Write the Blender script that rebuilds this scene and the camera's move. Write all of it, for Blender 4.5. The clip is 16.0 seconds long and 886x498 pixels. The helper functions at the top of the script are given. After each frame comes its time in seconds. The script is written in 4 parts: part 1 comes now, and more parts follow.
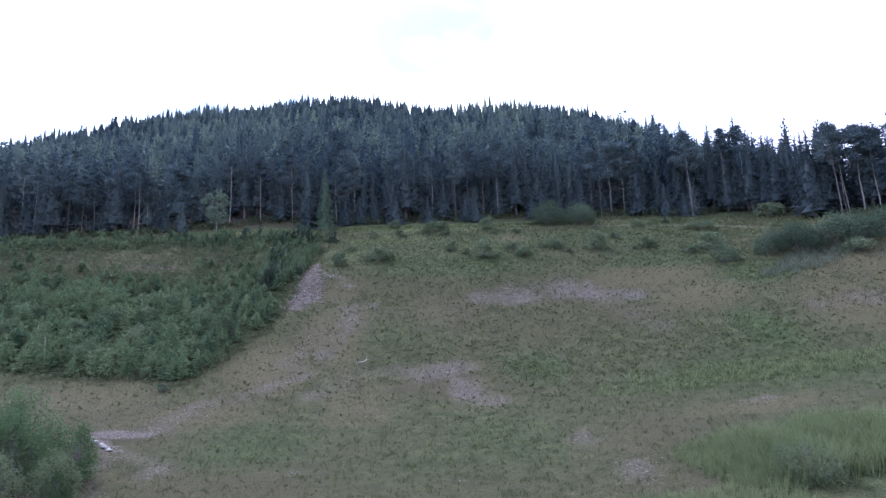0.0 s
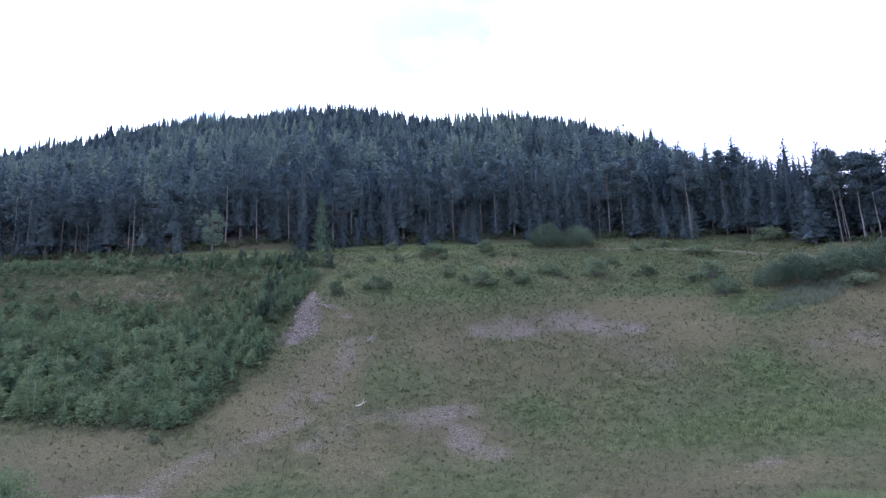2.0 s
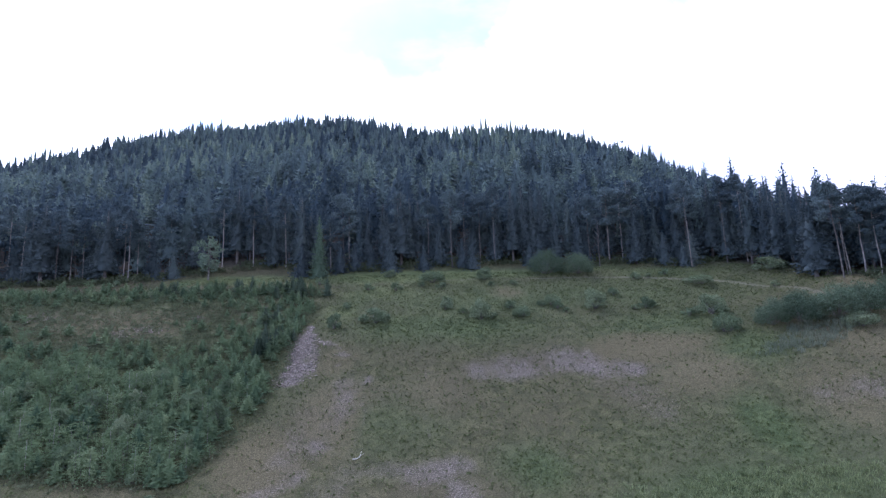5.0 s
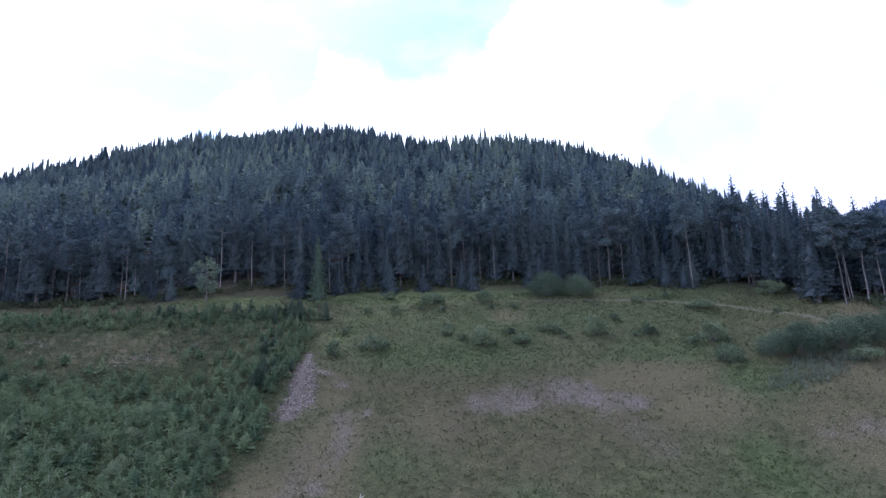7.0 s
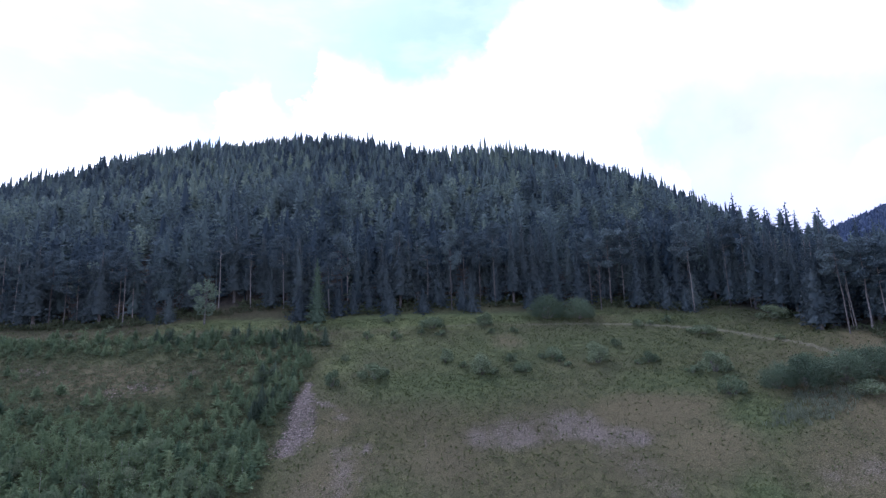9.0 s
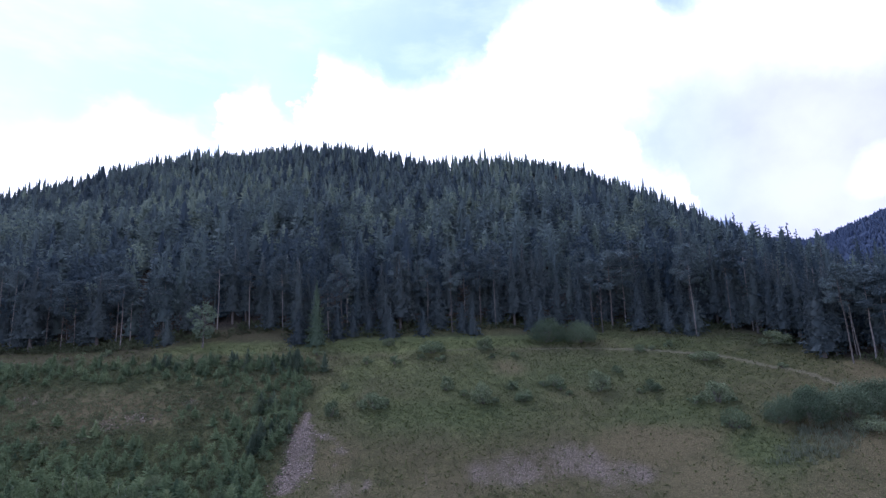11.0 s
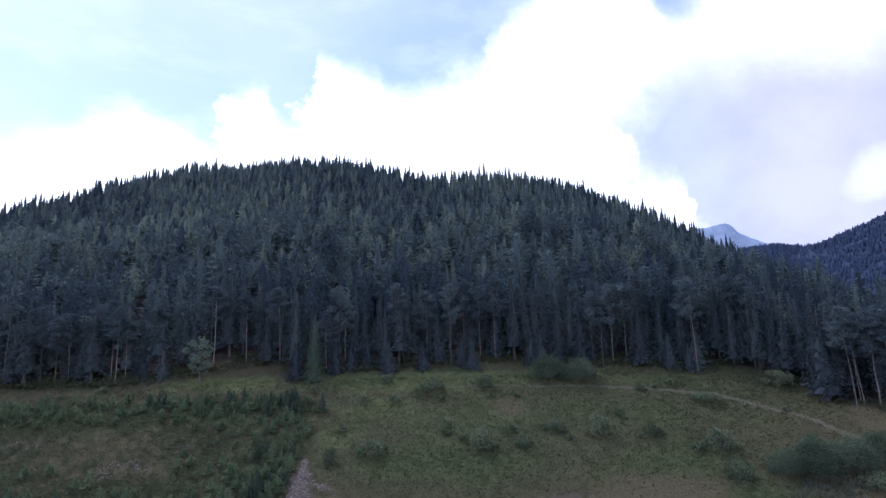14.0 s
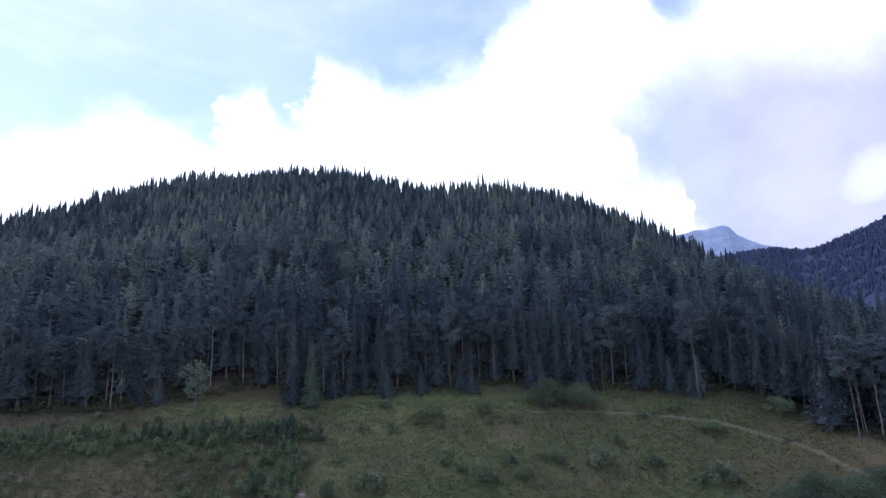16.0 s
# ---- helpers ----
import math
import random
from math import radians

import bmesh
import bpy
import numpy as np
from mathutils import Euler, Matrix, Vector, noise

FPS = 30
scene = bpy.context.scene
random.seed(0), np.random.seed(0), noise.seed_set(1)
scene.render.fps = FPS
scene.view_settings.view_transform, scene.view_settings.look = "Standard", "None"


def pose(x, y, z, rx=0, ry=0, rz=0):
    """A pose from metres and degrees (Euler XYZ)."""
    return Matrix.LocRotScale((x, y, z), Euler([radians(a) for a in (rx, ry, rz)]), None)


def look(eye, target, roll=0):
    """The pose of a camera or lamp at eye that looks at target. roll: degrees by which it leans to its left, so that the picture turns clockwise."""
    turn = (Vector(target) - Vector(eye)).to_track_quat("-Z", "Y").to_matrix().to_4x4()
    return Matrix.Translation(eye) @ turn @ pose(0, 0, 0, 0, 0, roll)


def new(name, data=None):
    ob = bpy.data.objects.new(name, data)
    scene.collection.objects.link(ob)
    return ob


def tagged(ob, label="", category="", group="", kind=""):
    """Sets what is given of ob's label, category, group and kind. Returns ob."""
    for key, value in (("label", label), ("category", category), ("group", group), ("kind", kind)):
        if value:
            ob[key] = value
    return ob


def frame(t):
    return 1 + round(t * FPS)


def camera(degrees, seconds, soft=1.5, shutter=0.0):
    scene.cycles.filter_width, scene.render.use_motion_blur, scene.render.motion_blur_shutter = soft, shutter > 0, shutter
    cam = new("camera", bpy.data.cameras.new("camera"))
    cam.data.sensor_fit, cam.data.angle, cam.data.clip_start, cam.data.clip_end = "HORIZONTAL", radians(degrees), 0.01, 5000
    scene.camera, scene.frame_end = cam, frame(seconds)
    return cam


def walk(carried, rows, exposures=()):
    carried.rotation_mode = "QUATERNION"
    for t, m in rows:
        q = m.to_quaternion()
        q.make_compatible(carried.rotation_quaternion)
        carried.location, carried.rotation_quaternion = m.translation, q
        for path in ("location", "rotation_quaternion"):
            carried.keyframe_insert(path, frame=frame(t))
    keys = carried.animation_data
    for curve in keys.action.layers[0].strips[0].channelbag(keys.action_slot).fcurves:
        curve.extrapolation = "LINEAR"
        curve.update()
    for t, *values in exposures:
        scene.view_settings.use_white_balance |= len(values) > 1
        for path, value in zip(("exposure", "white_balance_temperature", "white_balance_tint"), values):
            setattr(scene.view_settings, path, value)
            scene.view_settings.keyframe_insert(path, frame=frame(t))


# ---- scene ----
cam = camera(80.6, 16.0, soft=1.4)
METRES, EYE, TILT, LEAN, TURN = 45.0, 14.0, 8.5, 1.7, 0.0
ROWS = [
    (0.0, 0.0, 0.0, 0.0, 0.0, 0.0, -0.0),
    (0.5, -0.0002, 0.0045, 0.0271, -0.05, 0.03, -0.01),
    (1.0, -0.0006, 0.0115, 0.0642, -0.11, 0.05, -0.01),
    (1.5, -0.002, 0.0185, 0.0989, -0.23, 0.08, -0.04),
    (2.0, -0.0033, 0.0245, 0.1279, -0.31, 0.12, -0.06),
    (2.5, -0.0041, 0.0284, 0.1537, -0.35, 0.14, -0.07),
    (3.0, -0.0057, 0.0308, 0.1785, -0.4, 0.16, -0.09),
    (3.5, -0.0052, 0.0337, 0.203, -0.42, 0.19, -0.08),
    (4.0, -0.0056, 0.0371, 0.2287, -0.45, 0.21, -0.09),
    (6.5, -0.0112, 0.0607, 0.3732, -0.67, 0.35, -0.15),
    (7.0, -0.0129, 0.0658, 0.4056, -0.68, 0.37, -0.16),
    (7.5, -0.0143, 0.0711, 0.4387, -0.7, 0.41, -0.16),
    (8.0, -0.0145, 0.0765, 0.4708, -0.69, 0.43, -0.16),
    (8.5, -0.0167, 0.0814, 0.5029, -0.72, 0.44, -0.17),
    (9.0, -0.0166, 0.0859, 0.5336, -0.74, 0.48, -0.19),
    (11.5, -0.0243, 0.11, 0.6924, -0.84, 0.7, -0.28),
    (12.0, -0.0258, 0.1142, 0.7245, -0.88, 0.74, -0.29),
    (12.5, -0.027, 0.1198, 0.7568, -0.91, 0.75, -0.31),
    (13.0, -0.0284, 0.1248, 0.7881, -0.95, 0.78, -0.33),
    (13.5, -0.0303, 0.1289, 0.8202, -0.98, 0.82, -0.35),
    (14.0, -0.0305, 0.1344, 0.8556, -1.01, 0.83, -0.37),
    (14.5, -0.0321, 0.1398, 0.8893, -1.05, 0.84, -0.38),
    (15.0, -0.0313, 0.1462, 0.9229, -1.05, 0.86, -0.38),
    (15.5, -0.0323, 0.1522, 0.9544, -1.11, 0.9, -0.41),
    (16.0, -0.0323, 0.1586, 0.9863, -1.16, 0.93, -0.42),
]
walk(cam, [(t, pose(0, 0, EYE, TILT, LEAN, TURN) @ pose(METRES * x, METRES * y, METRES * z, 90 + pitch, roll, yaw)) for t, x, y, z, yaw, pitch, roll in ROWS],
     exposures=[(0.0, 0.95, 5270, 20), (4.0, 0.90, 5240, 20), (7.0, 0.65, 5240, 21), (9.0, 0.51, 5290, 22), (12.5, 0.21, 5420, 23), (16.0, 0.07, 5420, 23)])


# ---- world, sun, exposure ----
def node_tree(mt):
    mt.use_nodes = True
    nt = mt.node_tree
    nt.nodes.clear()
    return nt


def N(nt, kind, **kw):
    n = nt.nodes.new(kind)
    for k, v in kw.items():
        if k == "ins":
            for name, val in v.items():
                if isinstance(val, bpy.types.NodeSocket):
                    nt.links.new(val, n.inputs[name])
                else:
                    n.inputs[name].default_value = val
        else:
            setattr(n, k, v)
    return n


def M(nt, op, a, b=None, c=None, clamp=False):
    n = nt.nodes.new("ShaderNodeMath")
    n.operation, n.use_clamp = op, clamp
    for i, v in enumerate((a, b, c)):
        if v is None:
            continue
        if isinstance(v, bpy.types.NodeSocket):
            nt.links.new(v, n.inputs[i])
        else:
            n.inputs[i].default_value = v
    return n.outputs[0]


def MIX(nt, fac, a, b, blend="MIX"):
    n = nt.nodes.new("ShaderNodeMix")
    n.data_type, n.blend_type = "RGBA", blend
    for i, v in ((0, fac), (6, a), (7, b)):
        if isinstance(v, bpy.types.NodeSocket):
            nt.links.new(v, n.inputs[i])
        else:
            n.inputs[i].default_value = v if i == 0 else (*v[:3], 1)
    return n.outputs[2]


def RAMP(nt, fac, lo, hi):
    n = nt.nodes.new("ShaderNodeMapRange")
    n.interpolation_type = "SMOOTHSTEP"
    nt.links.new(fac, n.inputs[0])
    n.inputs[1].default_value, n.inputs[2].default_value = lo, hi
    return n.outputs[0]


SUN_ELEVATION, SUN_AZIMUTH = 56.0, -50.0      # degrees; azimuth from +y towards +x
world = bpy.data.worlds.new("sky")
scene.world = world
wt = node_tree(world)
sky = N(wt, "ShaderNodeTexSky", sky_type="NISHITA", sun_disc=False, sun_elevation=radians(SUN_ELEVATION),
        sun_rotation=radians(SUN_AZIMUTH), altitude=700.0, air_density=1.0, dust_density=1.2, ozone_density=0.35)
co = N(wt, "ShaderNodeTexCoord").outputs["Generated"]
big = N(wt, "ShaderNodeTexNoise", ins={"Vector": co, "Scale": 4.2, "Detail": 8.0, "Roughness": 0.55}).outputs[0]
fine = N(wt, "ShaderNodeTexNoise", ins={"Vector": co, "Scale": 13.0, "Detail": 7.0, "Roughness": 0.6}).outputs[0]


xyz = N(wt, "ShaderNodeSeparateXYZ", ins={0: co}).outputs
azimuth = M(wt, "MULTIPLY", M(wt, "ARCTAN2", xyz[0], xyz[1]), 180 / math.pi)
elevation = M(wt, "MULTIPLY", M(wt, "ARCSINE", xyz[2]), 180 / math.pi)
wobble = M(wt, "ADD", M(wt, "MULTIPLY_ADD", big, 16.0, -8.0), M(wt, "MULTIPLY_ADD", fine, 9.0, -4.5))


drift = N(wt, "ShaderNodeMapping", ins={"Vector": co})
drift.inputs["Location"].default_value = (3.1, 7.7, 1.3)
sway = N(wt, "ShaderNodeTexNoise", ins={"Vector": drift.outputs[0], "Scale": 11.0, "Detail": 6.0, "Roughness": 0.6}).outputs[0]
swayed = M(wt, "ADD", azimuth, M(wt, "MULTIPLY_ADD", sway, 9.0, -4.5))


def profile(stops):
    """A smooth height in degrees over the azimuth, from (azimuth, degrees) pairs."""
    r = N(wt, "ShaderNodeValToRGB", ins={0: M(wt, "MULTIPLY_ADD", swayed, 1 / 130, 0.5)})
    cr = r.color_ramp
    cr.interpolation = "EASE"
    while len(cr.elements) < len(stops):
        cr.elements.new(0.5)
    for e, (az, el) in zip(cr.elements, stops):
        e.position, e.color = az / 130 + 0.5, (el / 60,) * 3 + (1,)
    return M(wt, "MULTIPLY", N(wt, "ShaderNodeSeparateColor", ins={0: r.outputs[0]}).outputs[0], 60.0)


# open pale-blue sky over the cloud tops to the left and ahead; a grey-violet bank of cloud to the right
tops = profile(((-65, 10), (-47, 14), (-40, 16), (-36.3, 17.2), (-32, 19), (-27, 18.4), (-23.6, 17.4), (-22.1, 22.2), (-18.4, 24.3), (-15, 20.8), (-13.1, 27.4), (-8.9, 26.1), (-3.7, 23.5), (1.6, 24.6), (5.6, 26.7), (7.7, 29.1), (11.1, 31.4), (15.6, 35), (20, 40), (24, 38), (25.2, 31), (28.1, 29), (30.8, 29.6), (32.2, 38), (65, 40)))
above = M(wt, "SUBTRACT", M(wt, "MULTIPLY_ADD", wobble, 0.38, elevation), tops)
wisp = N(wt, "ShaderNodeMapping", ins={"Vector": co})
wisp.inputs["Scale"].default_value = (5.0, 5.0, 16.0)
wisps = RAMP(wt, N(wt, "ShaderNodeTexNoise", ins={"Vector": wisp.outputs[0], "Scale": 1.3, "Detail": 6.0, "Roughness": 0.6}).outputs[0], 0.42, 0.75)
blue = M(wt, "MULTIPLY", RAMP(wt, above, -1.6, 3.4), M(wt, "MULTIPLY_ADD", wisps, -0.12, 1.0))
under = profile(((-65, 0), (10, 4), (15, 14), (18.4, 24), (21.3, 27.5), (27.8, 30), (35.6, 31), (44.6, 29), (65, 26)))
over = profile(((-65, 40), (14, 30), (16.4, 22.5), (18.6, 19.5), (21.2, 17.5), (22.2, 14.8), (26.2, 13.4), (27.0, 8), (31, 3), (38, 3), (46, 4), (65, 5)))
bank = M(wt, "MULTIPLY", RAMP(wt, M(wt, "SUBTRACT", M(wt, "MULTIPLY_ADD", wobble, 0.7, under), elevation), -2.5, 10.0), RAMP(wt, M(wt, "SUBTRACT", M(wt, "MULTIPLY_ADD", wobble, 0.8, elevation), over), -3.2, 4.6))
puff_x, puff_y = M(wt, "MULTIPLY_ADD", azimuth, 1 / 3.2, -43.0 / 3.2), M(wt, "MULTIPLY", M(wt, "SUBTRACT", M(wt, "MULTIPLY_ADD", wobble, 0.35, elevation), 12.4), 1 / 1.9)
puff = RAMP(wt, M(wt, "ADD", M(wt, "MULTIPLY", puff_x, puff_x), M(wt, "MULTIPLY", puff_y, puff_y)), 0.2, 1.5)
bank = M(wt, "MULTIPLY", bank, M(wt, "MULTIPLY_ADD", puff, 0.3, 0.7))
lump = RAMP(wt, big, 0.3, 0.7)
shade = M(wt, "MULTIPLY", bank, M(wt, "MULTIPLY_ADD", lump, -0.18, 1.0))
grey = MIX(wt, RAMP(wt, azimuth, 22.0, 38.0), (0.300, 0.350, 0.500), (0.370, 0.372, 0.495))
white = MIX(wt, M(wt, "MULTIPLY", shade, 0.95, clamp=True), (0.97, 0.985, 1.0), grey)
bg_sky = N(wt, "ShaderNodeBackground", ins={"Color": sky.outputs[0], "Strength": 0.185})
bg_cloud = N(wt, "ShaderNodeBackground", ins={"Color": white, "Strength": 1.6})
cover = M(wt, "SUBTRACT", 1.0, M(wt, "MULTIPLY", blue, M(wt, "MULTIPLY_ADD", lump, -0.08, 0.88)), clamp=True)
both = N(wt, "ShaderNodeMixShader", ins={0: cover, 1: bg_sky.outputs[0], 2: bg_cloud.outputs[0]})
N(wt, "ShaderNodeOutputWorld", ins={"Surface": both.outputs[0]})

sun = new("sun", bpy.data.lights.new("sun", "SUN"))
sun.data.energy, sun.data.angle, sun.data.color = 1.2, radians(14), (1.0, 0.95, 0.88)
sa, se = radians(SUN_AZIMUTH), radians(SUN_ELEVATION)
sun.matrix_world = look((0, 0, 400), Vector((0, 0, 400)) - Vector((math.sin(sa) * math.cos(se), math.cos(sa) * math.cos(se), math.sin(se))))


# ---- lie of the land ----
# -- terrain
def smooth_interp(v, xs, ys):
    """Smooth curve through control values (monotone-free Hermite)."""
    xs, ys = np.asarray(xs, float), np.asarray(ys, float)
    m = np.gradient(ys, xs)
    v = np.clip(v, xs[0], xs[-1])
    i = np.clip(np.searchsorted(xs, v) - 1, 0, len(xs) - 2)
    h = xs[i + 1] - xs[i]
    s = (v - xs[i]) / h
    return ((2 * s**3 - 3 * s**2 + 1) * ys[i] + (s**3 - 2 * s**2 + s) * h * m[i]
            + (-2 * s**3 + 3 * s**2) * ys[i + 1] + (s**3 - s**2) * h * m[i + 1])


def sstep(v, a, b):
    s = np.clip((v - a) / (b - a), 0, 1)
    return s * s * (3 - 2 * s)


def vnoise(x, y, scale, seed=0):
    """Value noise in -1..1."""
    x, y = np.asarray(x, float) / scale, np.asarray(y, float) / scale
    xi, yi = np.floor(x), np.floor(y)
    fx, fy = x - xi, y - yi
    fx, fy = fx * fx * (3 - 2 * fx), fy * fy * (3 - 2 * fy)

    def rnd(a, b):
        s = np.sin(a * 127.1 + b * 311.7 + seed * 74.7) * 43758.5453
        return (s - np.floor(s)) * 2 - 1
    top = rnd(xi, yi) * (1 - fx) + rnd(xi + 1, yi) * fx
    low = rnd(xi, yi + 1) * (1 - fx) + rnd(xi + 1, yi + 1) * fx
    return top * (1 - fy) + low * fy


def fbm(x, y, scale, octaves=4, seed=0):
    out, amp = 0, 1.0
    for k in range(octaves):
        out = out + amp * vnoise(x, y, scale / 2**k, seed + k)
        amp *= 0.5
    return out / 1.9


SLOPE_Y = (-300, -60, 0, 30, 48, 60, 67, 77, 85, 92, 100, 107, 115, 122, 130, 140, 147)
SLOPE_Z = (-4, 1, 2.6, 3, 3.0, 4.0, 5.2, 8.8, 13.0, 16.9, 21.0, 25.0, 28.9, 32.6, 36.3, 40.8, 43.5)
SIDE_X = (-170, -110, -70, -45, -22, 0, 30, 50, 66, 90, 130, 190)
SIDE_Y = (20, 48, 70, 86, 98, 110, 122, 147)
SIDE = ((6, 5, 3.5, 2.2, 0, 0, 2, 3, 4, 5, 5, 3),
        (6, 5, 3.8, 2.6, 0, 0, 3, 4.5, 6, 7, 7, 4),
        (6, 5, 4, 2.6, 1, 0, 2.2, 4.5, 7, 9, 9, 6),
        (6, 4, 3, 1.8, 0, -.4, 0, 4.0, 7.2, 9.5, 10, 7),
        (5, 3.4, 2.2, 0.8, -1.2, -1, -1, 1.8, 6.0, 9.5, 10, 7),
        (4, 2.5, 1.2, .5, 0.4, 0, -.2, 0.8, 3.2, 8.5, 9, 6),
        (2, 1.5, 1, .4, 0, 0, 0, .8, 1.7, 5.5, 6, 3),
        (-2, -1, 0, 0, 0, 0, 0, 0.8, 1.3, 1.6, -2, -8))
CREST_X = (-520, -400, -300, -229, -171, -110, -65, -10, 37, 80, 121, 170, 220, 300, 420)
CREST_Y = (300, 300, 300, 310, 356, 350, 333, 315, 303, 285, 262, 240, 225, 215, 210)
CREST_Z = (50, 81, 110, 133, 166, 167, 162, 146, 140, 129, 102, 70, 42, 10, 0)


def meadow(x, y):
    z = smooth_interp(y, SLOPE_Y, SLOPE_Z)
    rows = np.array([smooth_interp(np.ravel(x), SIDE_X, r) for r in SIDE])
    yy = np.clip(np.ravel(y), SIDE_Y[0], SIDE_Y[-1])
    i = np.clip(np.searchsorted(SIDE_Y, yy) - 1, 0, len(SIDE_Y) - 2)
    ys = np.array(SIDE_Y, float)
    s = (yy - ys[i]) / (ys[i + 1] - ys[i])
    s = s * s * (3 - 2 * s)
    k = np.arange(len(yy))
    side = rows[i, k] * (1 - s) + rows[i + 1, k] * s
    return z + side.reshape(np.shape(x))


def hill(x, y):
    """Height of the wooded hill over the forest edge."""
    cy, cz = smooth_interp(x, CREST_X, CREST_Y), smooth_interp(x, CREST_X, CREST_Z)
    u = np.maximum(0, (y - 147) / (cy - 147))
    rise = np.where(u < 1, u * 0.86 + 0.14 * u**4, 1.0 - 0.1 * (u - 1) - 0.22 * np.minimum(u - 1, 3)**2)
    edge = meadow(x, np.full_like(x, 147.0))
    return (cz - edge) * np.maximum(rise, -0.6)


def height(x, y):
    x, y = np.asarray(x, float), np.asarray(y, float)
    z = meadow(x, np.minimum(y, 147.0)) + np.where(y > 147, hill(x, y), 0)
    near = np.exp(-(((x) / 160) ** 2 + ((y - 80) / 130) ** 2))
    z = z + near * (0.35 * fbm(x, y, 14, 3, 3) + 0.12 * fbm(x, y, 3, 2, 9)) + sstep(y, 150, 200) * 3.0 * fbm(x, y, 45, 3, 5)
    # the land further out: valley floor, wooded ridge beyond the gap
    r = np.hypot(x, y - 100)
    out = sstep(r, 420, 1000)
    far = -10 + 60 * sstep(r, 1200, 3600) + 20 * fbm(x, y, 500, 3, 21)
    az = np.degrees(np.arctan2(x, y))
    crest = smooth_interp(az, (-40, 0, 12, 24, 30.8, 34, 37, 39.7, 42.4, 50, 65, 100, 150), (0, 0, 60, 180, 238, 243, 228, 254, 284, 372, 410, 220, 0))
    ridge = crest * np.exp(-((np.hypot(x, y) - 1450) / 420) ** 2)
    back = 220 * np.exp(-((x + 900) / 500) ** 2 - ((y - 500) / 500) ** 2) + 260 * sstep(-y, 500, 2200)
    return z * (1 - out) + (far + ridge + back + ridge * 0.05 * fbm(x, y, 140, 4, 8)) * out
# -- end terrain


# ---- materials ----
def material(name):
    mt = bpy.data.materials.new(name)
    return mt, node_tree(mt)


def finish(nt, color, rough=0.8, bump=None, strength=0.4, distance=0.05, translucent=None, spec=0.3):
    b = N(nt, "ShaderNodeBsdfPrincipled", ins={"Base Color": color, "Roughness": rough, "Specular IOR Level": spec})
    if bump is not None:
        nb = N(nt, "ShaderNodeBump", ins={"Height": bump, "Strength": strength, "Distance": distance})
        nt.links.new(nb.outputs[0], b.inputs["Normal"])
    out = b.outputs[0]
    if translucent:
        tr = N(nt, "ShaderNodeBsdfTranslucent", ins={"Color": color})
        out = N(nt, "ShaderNodeMixShader", ins={0: translucent, 1: out, 2: tr.outputs[0]}).outputs[0]
    N(nt, "ShaderNodeOutputMaterial", ins={"Surface": out})


def noise_at(nt, scale, detail=4.0, rough=0.6, vec=None):
    if vec is None:
        vec = N(nt, "ShaderNodeNewGeometry").outputs["Position"]
    return N(nt, "ShaderNodeTexNoise", ins={"Vector": vec, "Scale": scale, "Detail": detail, "Roughness": rough}).outputs[0]


def attr(nt, name):
    return N(nt, "ShaderNodeAttribute", attribute_name=name).outputs["Fac"]


def foliage(name, dark, mid, light, per="object", translucent=0.25, each=0.26):
    """Leaves or needles; varies from plant to plant, from leaf to leaf and in soft patches."""
    mt, nt = material(name)
    if per == "object":
        rnd = N(nt, "ShaderNodeObjectInfo").outputs["Random"]
    else:
        rnd = attr(nt, "tint")
    leaf = N(nt, "ShaderNodeNewGeometry").outputs["Random Per Island"]
    patch = noise_at(nt, 0.45, 3.0)
    v = M(nt, "ADD", M(nt, "MULTIPLY", rnd, 0.88 - each), M(nt, "MULTIPLY_ADD", leaf, each, M(nt, "MULTIPLY", patch, 0.22)))
    col = MIX(nt, RAMP(nt, v, 0.12, 0.6), dark, mid)
    col = MIX(nt, RAMP(nt, v, 0.62, 1.05), col, light)
    finish(nt, col, 0.85, translucent=translucent, spec=0.08)
    return mt


def bark(name, dark, light, scale=3.0):
    mt, nt = material(name)
    pos = N(nt, "ShaderNodeNewGeometry").outputs["Position"]
    st = N(nt, "ShaderNodeMapping", ins={"Vector": pos})
    st.inputs["Scale"].default_value = (4.0, 4.0, 0.7)
    n1 = noise_at(nt, scale, 5.0, 0.65, st.outputs[0])
    rnd = N(nt, "ShaderNodeObjectInfo").outputs["Random"]
    col = MIX(nt, RAMP(nt, M(nt, "ADD", n1, M(nt, "MULTIPLY_ADD", rnd, 0.3, -0.15)), 0.35, 0.7), dark, light)
    finish(nt, col, 0.9, n1, 0.6, 0.04)
    return mt


